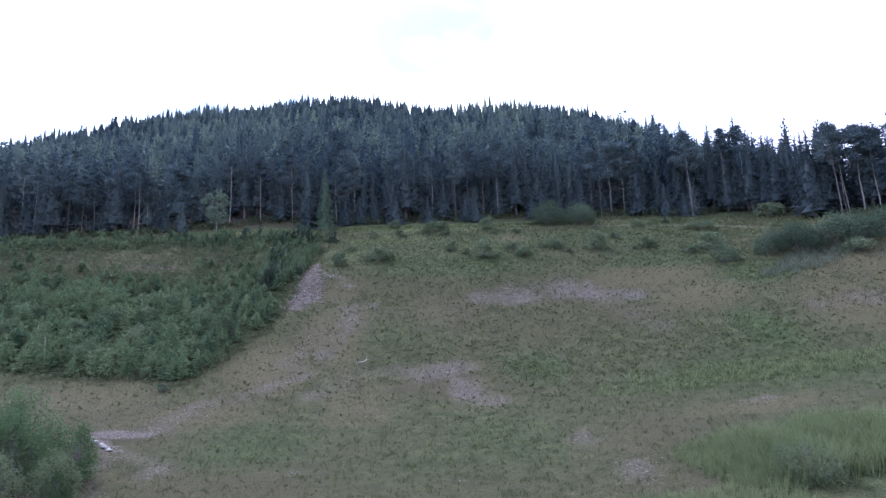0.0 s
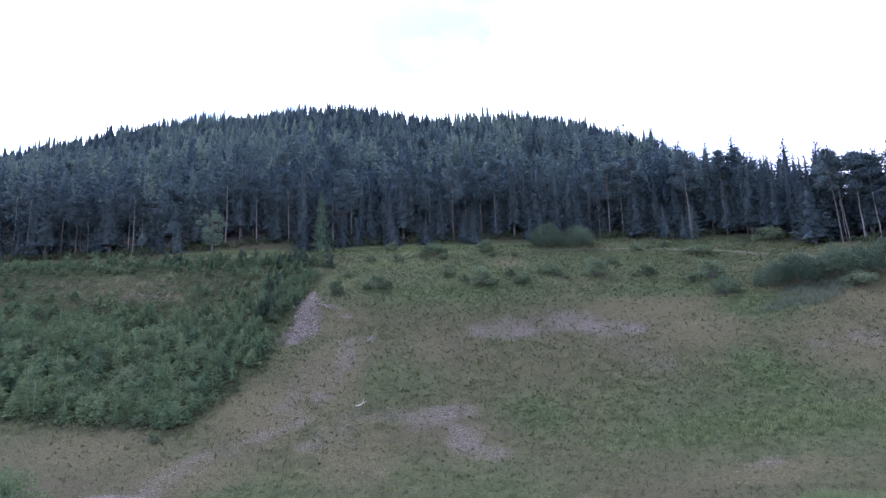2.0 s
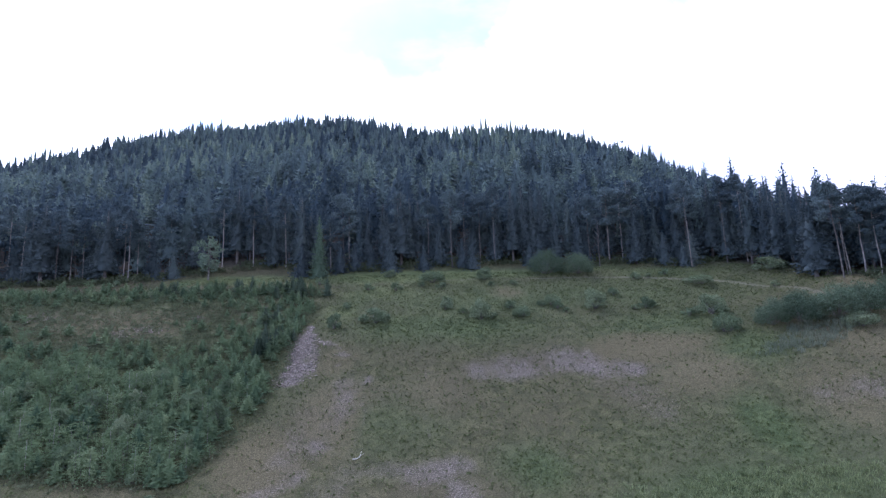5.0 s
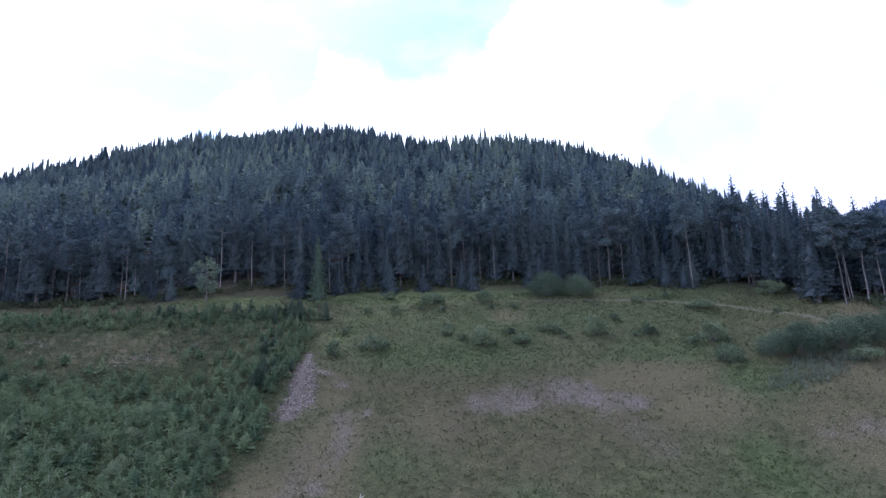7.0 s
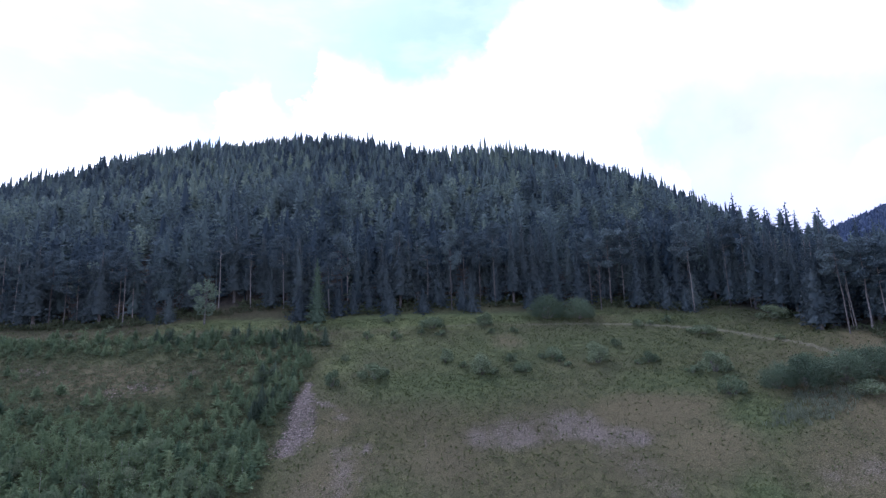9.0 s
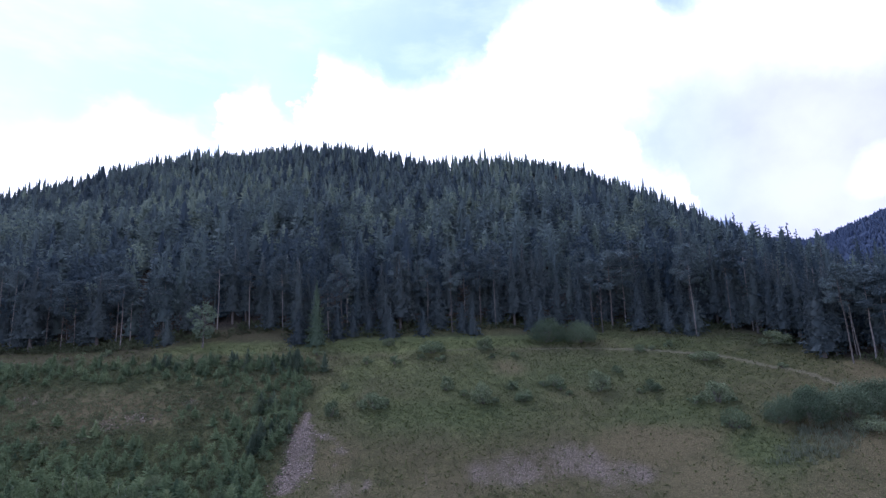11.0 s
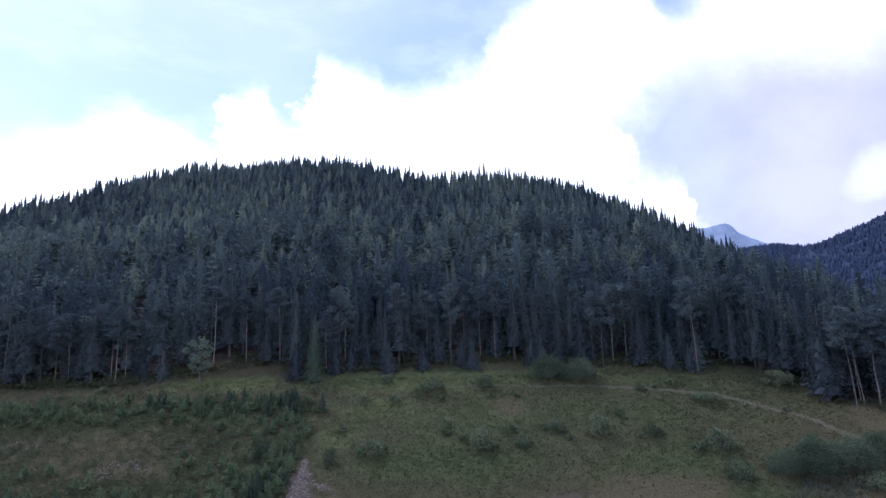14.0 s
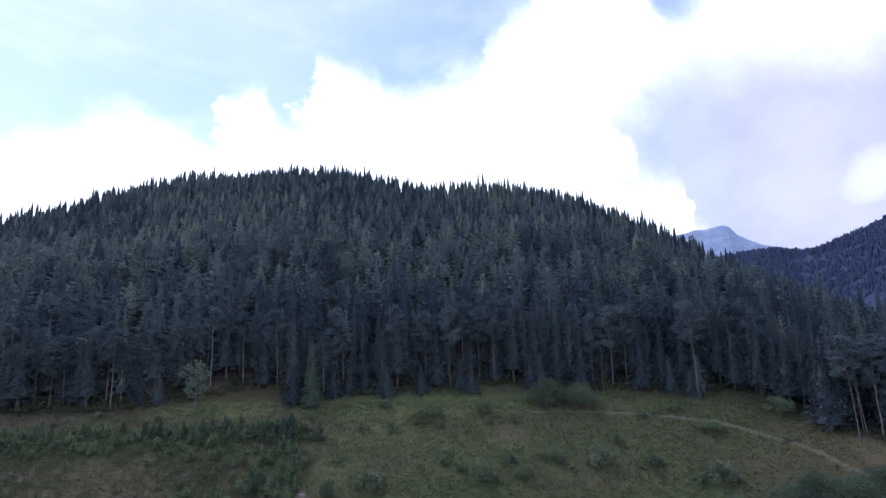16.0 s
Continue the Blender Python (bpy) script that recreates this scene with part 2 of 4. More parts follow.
def ground_material():
    mt, nt = material("meadow_ground")
    pos = N(nt, "ShaderNodeNewGeometry").outputs["Position"]
    n_fine, n_mid, n_big = noise_at(nt, 4.6, 6.0, 0.72, pos), noise_at(nt, 0.55, 5.0, 0.6, pos), noise_at(nt, 0.07, 4.0, 0.55, pos)
    speck = N(nt, "ShaderNodeTexVoronoi", ins={"Vector": pos, "Scale": 4.5}).outputs["Distance"]
    gravel, bare, lush, sward, wood, way, far = (attr(nt, k) for k in ("gravel", "bare", "lush", "sward", "wood", "way", "far"))
    turf = MIX(nt, RAMP(nt, n_mid, 0.32, 0.68), (0.064, 0.060, 0.029), (0.111, 0.101, 0.049))
    turf = MIX(nt, RAMP(nt, n_big, 0.35, 0.7), turf, (0.096, 0.081, 0.045))
    green = MIX(nt, RAMP(nt, n_mid, 0.3, 0.7), (0.046, 0.073, 0.025), (0.083, 0.116, 0.043))
    col = MIX(nt, M(nt, "MULTIPLY", lush, 0.72, clamp=True), turf, green)
    mown = MIX(nt, RAMP(nt, n_mid, 0.3, 0.7), (0.088, 0.104, 0.038), (0.140, 0.152, 0.062))
    col = MIX(nt, RAMP(nt, M(nt, "ADD", sward, M(nt, "MULTIPLY_ADD", n_mid, 0.5, -0.25)), 0.15, 0.85), col, mown)
    soil = MIX(nt, RAMP(nt, n_fine, 0.3, 0.72), (0.094, 0.078, 0.041), (0.138, 0.116, 0.063))
    f_bare = RAMP(nt, M(nt, "ADD", bare, M(nt, "MULTIPLY_ADD", n_fine, 0.7, M(nt, "MULTIPLY_ADD", n_mid, 0.4, -0.55))), 0.25, 0.85)
    col = MIX(nt, f_bare, col, soil)
    stone = MIX(nt, RAMP(nt, speck, 0.1, 0.5), (0.36, 0.292, 0.254), (0.135, 0.108, 0.088))
    f_gr = RAMP(nt, M(nt, "ADD", gravel, M(nt, "MULTIPLY_ADD", n_fine, 0.95, M(nt, "MULTIPLY_ADD", n_mid, 0.4, -0.68))), 0.26, 1.0)
    col = MIX(nt, f_gr, col, stone)
    col = MIX(nt, M(nt, "MULTIPLY", RAMP(nt, M(nt, "ADD", way, M(nt, "MULTIPLY_ADD", n_fine, 0.5, -0.25)), 0.3, 0.7), 0.7), col, (0.150, 0.134, 0.090))
    litter = MIX(nt, RAMP(nt, n_mid, 0.3, 0.7), (0.046, 0.040, 0.033), (0.085, 0.068, 0.054))
    col = MIX(nt, wood, col, litter)
    # distant ground goes blue: haze painted into its colour
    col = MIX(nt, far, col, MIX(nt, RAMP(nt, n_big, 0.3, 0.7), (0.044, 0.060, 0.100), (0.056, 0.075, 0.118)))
    grit = noise_at(nt, 13.0, 4.0, 0.75, pos)
    tone = M(nt, "ADD", M(nt, "MULTIPLY_ADD", RAMP(nt, n_fine, 0.34, 0.66), 0.55, 0.33), M(nt, "MULTIPLY", RAMP(nt, grit, 0.35, 0.65), 0.7))
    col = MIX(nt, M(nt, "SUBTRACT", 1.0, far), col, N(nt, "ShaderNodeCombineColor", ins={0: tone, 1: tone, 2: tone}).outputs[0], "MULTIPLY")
    hgt = M(nt, "ADD", n_fine, M(nt, "MULTIPLY", speck, 0.3))
    finish(nt, col, 0.95, hgt, 0.7, 0.25, spec=0.15)
    return mt


def stone_material(name, a, b, scale=2.0):
    mt, nt = material(name)
    n1 = noise_at(nt, scale, 6.0, 0.65)
    isl = N(nt, "ShaderNodeNewGeometry").outputs["Random Per Island"]
    col = MIX(nt, RAMP(nt, M(nt, "MULTIPLY_ADD", isl, 0.5, M(nt, "MULTIPLY", n1, 0.6)), 0.2, 0.85), a, b)
    finish(nt, col, 0.9, n1, 0.5, 0.05)
    return mt


GROUND = ground_material()
SPRUCE = foliage("spruce_needles", (0.066, 0.083, 0.090), (0.097, 0.119, 0.122), (0.135, 0.161, 0.150), translucent=0.25, each=0.2)
PINE = foliage("pine_needles", (0.068, 0.091, 0.106), (0.112, 0.143, 0.152), (0.168, 0.205, 0.196), translucent=0.25)
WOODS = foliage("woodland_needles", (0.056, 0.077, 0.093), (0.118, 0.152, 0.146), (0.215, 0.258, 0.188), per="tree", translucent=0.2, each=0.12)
BIRCH = foliage("broad_leaves", (0.112, 0.152, 0.110), (0.172, 0.220, 0.152), (0.24, 0.285, 0.20))
YOUNG = foliage("young_conifer_needles", (0.066, 0.106, 0.062), (0.148, 0.198, 0.100), (0.245, 0.292, 0.150))
YOUNG_STUFF = foliage("young_growth_leaves", (0.066, 0.102, 0.060), (0.146, 0.192, 0.098), (0.238, 0.280, 0.145), per="tree")
WILLOW = foliage("willow_leaves", (0.102, 0.134, 0.078), (0.162, 0.200, 0.114), (0.242, 0.272, 0.162))
HERB = foliage("meadow_herbs", (0.078, 0.100, 0.039), (0.119, 0.134, 0.058), (0.182, 0.174, 0.093), per="tree", translucent=0.4)
DARK_FIR = foliage("fir_needles", (0.046, 0.066, 0.045), (0.076, 0.102, 0.066), (0.120, 0.150, 0.095))
SAPLING = foliage("sapling_leaves", (0.086, 0.122, 0.060), (0.146, 0.190, 0.094), (0.218, 0.262, 0.138))
SHRUB = foliage("shrub_leaves", (0.066, 0.094, 0.058), (0.116, 0.152, 0.094), (0.182, 0.220, 0.138))
LARCH = foliage("larch_needles", (0.105, 0.145, 0.095), (0.162, 0.204, 0.132), (0.215, 0.255, 0.168))
UNDER = foliage("undergrowth_leaves", (0.070, 0.082, 0.045), (0.115, 0.130, 0.072), (0.175, 0.175, 0.105), per="tree", translucent=0.35)
NEAR = foliage("alder_leaves", (0.076, 0.122, 0.056), (0.122, 0.180, 0.082), (0.185, 0.240, 0.118), translucent=0.4)
NEAR_GREY = foliage("grey_willow_leaves", (0.140, 0.172, 0.092), (0.182, 0.216, 0.120), (0.240, 0.272, 0.158), translucent=0.4)
DRY = foliage("dry_twigs", (0.100, 0.078, 0.064), (0.150, 0.118, 0.098), (0.200, 0.162, 0.134))
WEED = foliage("dark_weeds", (0.052, 0.067, 0.036), (0.082, 0.099, 0.053), (0.118, 0.134, 0.075), per="tree")
TALL_WEED = foliage("tall_weed_stems", (0.130, 0.150, 0.105), (0.190, 0.210, 0.148), (0.26, 0.272, 0.20), per="tree", translucent=0.45)
REED = foliage("tall_grass_blades", (0.165, 0.192, 0.088), (0.250, 0.282, 0.135), (0.34, 0.36, 0.195), per="tree", translucent=0.45)
PINE_BARK = bark("pine_bark", (0.11, 0.094, 0.085), (0.31, 0.272, 0.245))
SPRUCE_BARK = bark("spruce_bark", (0.08, 0.07, 0.064), (0.20, 0.17, 0.155))
PALE_BARK = bark("pale_bark", (0.10, 0.09, 0.08), (0.34, 0.31, 0.28))
DEAD = bark("bleached_wood", (0.30, 0.27, 0.22), (0.50, 0.46, 0.39))
SCREE = stone_material("pale_limestone", (0.095, 0.075, 0.063), (0.37, 0.30, 0.258), 1.5)
PALE_ROCK = stone_material("bleached_limestone", (0.24, 0.215, 0.19), (0.46, 0.42, 0.38), 1.5)
# peak's rock made pale and blue: aerial haze painted in
HAZY_ROCK = stone_material("hazy_rock", (0.21, 0.275, 0.39), (0.50, 0.55, 0.63), 0.02)
# blue tint here is distance haze put into the foliage colour
HAZY_WOOD = foliage("hazy_woodland", (0.046, 0.063, 0.108), (0.060, 0.080, 0.128), (0.076, 0.098, 0.148), per="tree", translucent=0.0)


# ---- mesh helpers ----
def mesh_from(name, v, tris, mat, tint=None):
    v, tris = np.asarray(v, np.float32), np.asarray(tris, np.int32)
    me = bpy.data.meshes.new(name)
    k = tris.shape[1]
    me.vertices.add(len(v))
    me.vertices.foreach_set("co", v.ravel())
    me.loops.add(tris.size)
    me.loops.foreach_set("vertex_index", tris.ravel())
    me.polygons.add(len(tris))
    me.polygons.foreach_set("loop_start", np.arange(0, tris.size, k, dtype=np.int32))
    if tint is not None:
        a = me.attributes.new("tint", "FLOAT", "POINT")
        a.data.foreach_set("value", np.asarray(tint, np.float32))
    me.update(calc_edges=True)
    me.materials.append(mat)
    return me


def merge(parts):
    vs, fs, n = [], [], 0
    for v, f in parts:
        vs.append(np.asarray(v, float))
        fs.append(np.asarray(f, int) + n)
        n += len(v)
    return np.concatenate(vs), np.concatenate(fs)


def limb(p0, p1, r0, r1, sides=5, bend=0.0, rng=None, steps=1):
    """A tapered round piece between two points, closed at its end, as triangles."""
    p0, p1 = np.asarray(p0, float), np.asarray(p1, float)
    d = (p1 - p0) / np.linalg.norm(p1 - p0)
    a = np.cross(d, (0, 0, 1) if abs(d[2]) < 0.9 else (1, 0, 0))
    a /= np.linalg.norm(a)
    b = np.cross(d, a)
    ang = np.arange(sides) * 2 * np.pi / sides
    ring = np.cos(ang)[:, None] * a + np.sin(ang)[:, None] * b
    vs, fs = [], []
    off = np.zeros(3)
    for k in range(steps + 1):
        s = k / steps
        if rng is not None and 0 < k < steps:
            off = off + rng.normal(0, bend, 3) * (1, 1, 0)
        vs.append(p0 + (p1 - p0) * s + off + ring * (r0 + (r1 - r0) * s))
    for k in range(steps):
        for i in range(sides):
            j = (i + 1) % sides
            q = (k * sides + i, k * sides + j, (k + 1) * sides + j, (k + 1) * sides + i)
            fs += [(q[0], q[1], q[2]), (q[0], q[2], q[3])]
    top = len(vs) * sides
    vs = np.concatenate(vs + [p1[None] + off])
    fs += [(top - sides + i, top - sides + (i + 1) % sides, top) for i in range(sides)]
    return vs, np.array(fs)


def leaves(c, size, rng, out=None, flat=0.0):
    """Small bent rhombic leaves or twig tips at the centres c."""
    n = len(c)
    d = rng.normal(size=(n, 3))
    if out is not None:
        d = d * 0.8 + out
    d[:, 2] *= 1 - flat
    d /= np.linalg.norm(d, axis=1)[:, None]
    w = np.cross(d, rng.normal(size=(n, 3)))
    w /= np.linalg.norm(w, axis=1)[:, None]
    s = (size * rng.uniform(0.6, 1.4, n))[:, None]
    v = np.stack([c - d * s * 0.5, c + w * s * 0.34, c + d * s * 0.6 - (0, 0, 0.1) * s, c - w * s * 0.34], 1).reshape(-1, 3)
    i = np.arange(n)[:, None] * 4
    f = np.concatenate([i + (0, 1, 2), i + (0, 2, 3)])
    return v, f


def fronds(h, r, z0, whorls, per, rng, twigs=5, power=0.85, droop=0.35, ragged=0.25, sagging=0.22, core=0.28, width=0.23, loose=0.15, rings=7, seg=8):
    """A conifer's crown: whorls of drooping boughs with side twigs, from z0 up to the tip."""
    vs, fs, n = [], [], 0
    for k in range(whorls):
        s = (k + rng.uniform(-0.3, 0.3)) / whorls
        s = min(max(s, 0.0), 0.985)
        z = z0 + (h - z0) * s
        L0 = r * (1 - s) ** power + 0.03 * r
        m = max(3, int(per * (0.6 + 0.4 * (1 - s))))
        for a in rng.uniform(0, 2 * np.pi) + np.arange(m) * 2 * np.pi / m + rng.normal(0, 0.25, m):
            L = L0 * rng.uniform(1 - ragged * 1.4, 1 + ragged)
            if rng.random() < 0.06:
                continue
            d, w = np.array((math.cos(a), math.sin(a), 0)), np.array((-math.sin(a), math.cos(a), 0))
            up = 0.25 * s - droop * (1 - s) + rng.normal(0, 0.08)
            base = np.array((0, 0, z + rng.uniform(-loose, loose)))
            mid = base + d * L * 0.55 + np.array((0, 0, L * up * 0.45))
            tip = base + d * L + np.array((0, 0, L * up))
            wd = L * width
            sag = np.array((0, 0, -sagging * L))
            vs += [base, mid + w * wd + sag, tip, mid - w * wd + sag]
            fs += [(n, n + 1, n + 2), (n, n + 2, n + 3)]
            n += 4
            for q in range(twigs):
                t = rng.uniform(0.25, 1.0)
                p = base * (1 - t) + tip * t + np.array((0, 0, L * 0.05))
                side = (1 if q % 2 else -1) * rng.uniform(0.25, 0.5) * L * (1.15 - t)
                e = p + w * side + d * L * 0.12 - np.array((0, 0, rng.uniform(0.08, 0.3) * L * 0.6))
                g = p + d * L * rng.uniform(0.1, 0.2) - np.array((0, 0, 0.06 * L))
                vs += [p, e, g]
                fs += [(n, n + 1, n + 2)]
                n += 3
    if core:
        # dense inner twigs: a ragged, star-sectioned cone
        for k in range(rings):
            s = k / rings
            for i in range(seg):
                a = i * 2 * np.pi / seg + k * 0.5
                q = core * r * (1 - s) ** (power * 1.1) * (1.18 if (i + k) % 2 else 0.82) * rng.uniform(0.85, 1.15)
                z = z0 + (h - z0) * (s + rng.uniform(-0.35, 0.35) / rings * (k > 0)) - 0.15 * q
                vs.append(np.array((math.cos(a) * q, math.sin(a) * q, z)))
        vs.append(np.array((0, 0, z0 + (h - z0) * 0.94)))
        for k in range(rings - 1):
            for i in range(seg):
                j = (i + 1) % seg
                a, b, c, e = n + k * seg + i, n + k * seg + j, n + (k + 1) * seg + j, n + (k + 1) * seg + i
                fs += [(a, b, c), (a, c, e)]
        last, tip = n + (rings - 1) * seg, n + rings * seg
        fs += [(last + i, last + (i + 1) % seg, tip) for i in range(seg)]
    return np.array(vs), np.array(fs)


def clumps(centres, radii, count, size, rng, squash=0.6, shell=0.6):
    """Clumps of leaves round the given centres, thick at the skin and open inside."""
    out = []
    for c, rr in zip(centres, radii):
        n = max(8, int(count * rr**2))
        d = rng.normal(size=(n, 3))
        d /= np.linalg.norm(d, axis=1)[:, None]
        p = d * (rr * rng.uniform(shell, 1.05, n) ** 0.7)[:, None] * (1, 1, squash)
        out.append(leaves(p + c, size, rng, out=d * 0.6))
    return merge(out)


# ---- plant kinds: each gives {part: (verts, tris, material)} ----
def boughs(h, r, z0, rng, count=190, per=11, size=0.5, power=0.95, droop=0.35, core=0.5):
    """A spruce's crown of single twigs: they line the boughs, which hang a little and thin out to the tip."""
    k = np.arange(count)
    s = np.clip(1 - ((k + rng.random(count)) / count) ** 0.62, 0, 0.99)
    a = k * 2.39996 + rng.normal(0, 0.35, count)
    L = (r * (1 - s) ** power + 0.05 * r) * rng.uniform(0.62, 1.22, count)
    rise = 0.3 * s - droop * (1 - s) + rng.normal(0, 0.1, count)
    t = rng.uniform(0.22, 1.0, (count, per))
    side = rng.normal(0, 0.17, (count, per)) * L[:, None] * (1.15 - t)
    ca, sa = np.cos(a)[:, None], np.sin(a)[:, None]
    c = np.stack([ca * L[:, None] * t - sa * side, sa * L[:, None] * t + ca * side,
                  (z0 + (h - z0) * s)[:, None] + L[:, None] * t * rise[:, None] - 0.25 * np.abs(side) + rng.normal(0, 0.12, (count, per))], 2).reshape(-1, 3)
    out = np.stack([np.repeat(np.cos(a), per), np.repeat(np.sin(a), per), np.full(count * per, -0.25)], 1)
    parts = [leaves(c, size * np.repeat(0.5 + 0.55 * (1 - s), per), rng, out=out * 1.3)]
    parts.append(limb((0, 0, h * 0.86), (0, 0, h), 0.16, 0.02, 5))
    parts.append(fronds(h * 0.93, r, z0, 0, 0, rng, core=core, power=power, rings=9, seg=9))
    return merge(parts)


def spruce(seed, h=20.0, r=3.2, z0=1.5, count=190, per=11, size=0.52):
    rng = np.random.default_rng(seed)
    return {"trunk": (*limb((0, 0, -0.6), (0, 0, h * 0.97), 0.017 * h, 0.02, 7, 0.05, rng, 4), SPRUCE_BARK),
            "crown": (*boughs(h, r, z0, rng, count, per, size), SPRUCE)}


def pine(seed, h=22.0, crown=0.42, r=2.6, lean=0.0, density=76):
    rng = np.random.default_rng(seed)
    top = np.array((lean * h, 0, h * 0.96))
    trunk = [limb((0, 0, -0.6), top, 0.0068 * h, 0.04, 7, 0.10, rng, 5)]
    cs, rs = [], []
    n = int(15 + 8 * crown)
    for k in range(n):
        s = 1 - crown + crown * (k + 0.5) / n
        a, L = rng.uniform(0, 6.28), r * (0.35 + 1.1 * math.sin(math.pi * min(0.97, (s - 1 + crown) / crown * 0.8 + 0.2))) * rng.uniform(0.5, 1.05)
        base = top * s
        tip = base + np.array((math.cos(a) * L, math.sin(a) * L, L * rng.uniform(0.0, 0.35)))
        trunk.append(limb(base, tip, 0.06, 0.02, 4))
        cs += [tip, base * 0.45 + tip * 0.55 + rng.normal(0, 0.25, 3)]
        rs += [rng.uniform(0.8, 1.35), rng.uniform(0.6, 1.0)]
    for k in range(int(rng.integers(3, 8))):                    # dead stubs below the crown
        s, a, L = rng.uniform(0.3, 1 - crown), rng.uniform(0, 6.28), rng.uniform(0.4, 1.4)
        trunk.append(limb(top * s, top * s + np.array((math.cos(a) * L, math.sin(a) * L, rng.uniform(-0.3, 0.1))), 0.035, 0.01, 4))
    cs += [top, top - (0, 0, 0.9), top - (0, 0, 2.0), top - (0, 0, 3.2)]
    rs += [0.8, 1.2, 1.5, 1.6]
    return {"trunk": (*merge(trunk), PINE_BARK), "crown": (*clumps(cs, rs, density, 0.38, rng, 0.62, 0.3), PINE)}


def broadleaf(seed, h=13.0, r=3.2, count=40, leaf=0.38, mat=None, bark_mat=None, low=0.18):
    rng = np.random.default_rng(seed)
    trunk = [limb((0, 0, -0.5), (0.2, 0, h * 0.85), 0.02 * h, 0.03, 7, 0.10, rng, 5)]
    cs, rs = [], []
    for k in range(20):
        s = low + (0.97 - low) * (k + rng.random()) / 20
        a = k * 2.4 + rng.normal(0, 0.4)
        L = r * math.sin(math.pi * (0.12 + 0.8 * (s - low) / (1 - low))) * rng.uniform(0.45, 1.0)
        base = np.array((0.2 * s, 0, h * s * 0.86))
        tip = base + np.array((math.cos(a) * L, math.sin(a) * L, L * 0.45 + 0.3))
        trunk.append(limb(base, tip, 0.05 + 0.004 * h, 0.015, 4))
        cs.append(tip)
        rs.append(rng.uniform(0.7, 1.35) * r / 3.2)
    cs.append(np.array((0.2, 0, h * 0.95)))
    rs.append(0.9 * r / 3.2)
    return {"trunk": (*merge(trunk), bark_mat or PALE_BARK), "crown": (*clumps(cs, rs, count * (3.2 / r) ** 2, leaf, rng, 0.85, 0.35), mat or BIRCH)}


def bush(seed, w=5.0, h=3.5, leaf=0.26, count=1500, mat=None, lumps=16, squash=0.9, size=1.0):
    """A many-stemmed shrub: stems fan out from the foot to leafy lumps of an uneven dome."""
    rng = np.random.default_rng(seed)
    stems, cs, rs = [], [], []
    for k in range(lumps):
        a, q = rng.uniform(0, 6.28), math.sqrt(rng.random())
        rr = 0.5 * w * q * 0.82
        z = h * (0.30 + 0.50 * (1 - q**2) * rng.uniform(0.75, 1.15)) + 0.05 * h
        tip = np.array((math.cos(a) * rr, math.sin(a) * rr, z))
        stems.append(limb((tip[0] * 0.12, tip[1] * 0.12, -0.3), tip, 0.05, 0.012, 4))
        cs.append(tip)
        rs.append(rng.uniform(0.75, 1.2) * size * min(w * 0.2, h * 0.32))
    for k in range(lumps // 2):                                 # skirt
        a = k * 12.566 / lumps + rng.normal(0, 0.3)
        cs.append(np.array((math.cos(a) * w * 0.34, math.sin(a) * w * 0.34, h * rng.uniform(0.14, 0.3))))
        rs.append(rng.uniform(0.8, 1.1) * min(w * 0.19, h * 0.3))
    v = clumps(cs, rs, count / lumps / (w * 0.2) ** 2, leaf, rng, squash, 0.3)
    v[0][:, 2] = np.maximum(v[0][:, 2], 0.02)
    return {"woody_base": (*merge(stems), SPRUCE_BARK), "crown": (*v, mat or WILLOW)}


def young_conifer(seed, h=3.0, r=0.9, mat=None):
    rng = np.random.default_rng(seed)
    return {"stem": (*limb((0, 0, -0.2), (0, 0, h * 0.98), 0.05, 0.01, 5), SPRUCE_BARK),
            "crown": (*fronds(h, r, 0.10, 19, 8, rng, 4, 0.7, -0.05, 0.35, 0.10, 0.5, 0.14, 0.10, 6, 8), mat or YOUNG)}


def young_broadleaf(seed, h=3.4, r=1.1):
    rng = np.random.default_rng(seed)
    cs = [np.array((rng.normal(0, r * 0.42), rng.normal(0, r * 0.42), z)) for z in np.linspace(0.4, h * 0.85, 11)]
    rs = [rng.uniform(0.5, 0.8) * r * (1.1 - 0.6 * c[2] / h) for c in cs]
    return {"stem": (*limb((0, 0, -0.2), (0, 0, h * 0.9), 0.045, 0.01, 5), PALE_BARK), "crown": (*clumps(cs, rs, 96, 0.21, rng, 1.0, 0.35), SAPLING)}


MESHES = {}


def kind_meshes(key, parts):
    MESHES[key] = [(n, mesh_from(n, v, f, m)) for n, (v, f, m) in parts.items()]
    return key


def ground_z(x, y):
    return float(height(np.array([x]), np.array([y]))[0])


def plant(name, key, x, y, label, category, group="", scale=(1, 1, 1), turn=0.0, lean=0.0, sink=0.0):
    """One plant as a thing: an empty at its foot with its stem and crown as parts."""
    ob = new(name)
    ob.empty_display_size = 0.5
    ob.matrix_world = pose(x, y, ground_z(x, y) - sink, 0, lean, 0) @ pose(0, 0, 0, 0, 0, turn) @ Matrix.Diagonal((*scale, 1))
    for n, me in MESHES[key]:
        p = new(n, me)
        p.parent = ob
    return tagged(ob, label, category, group)


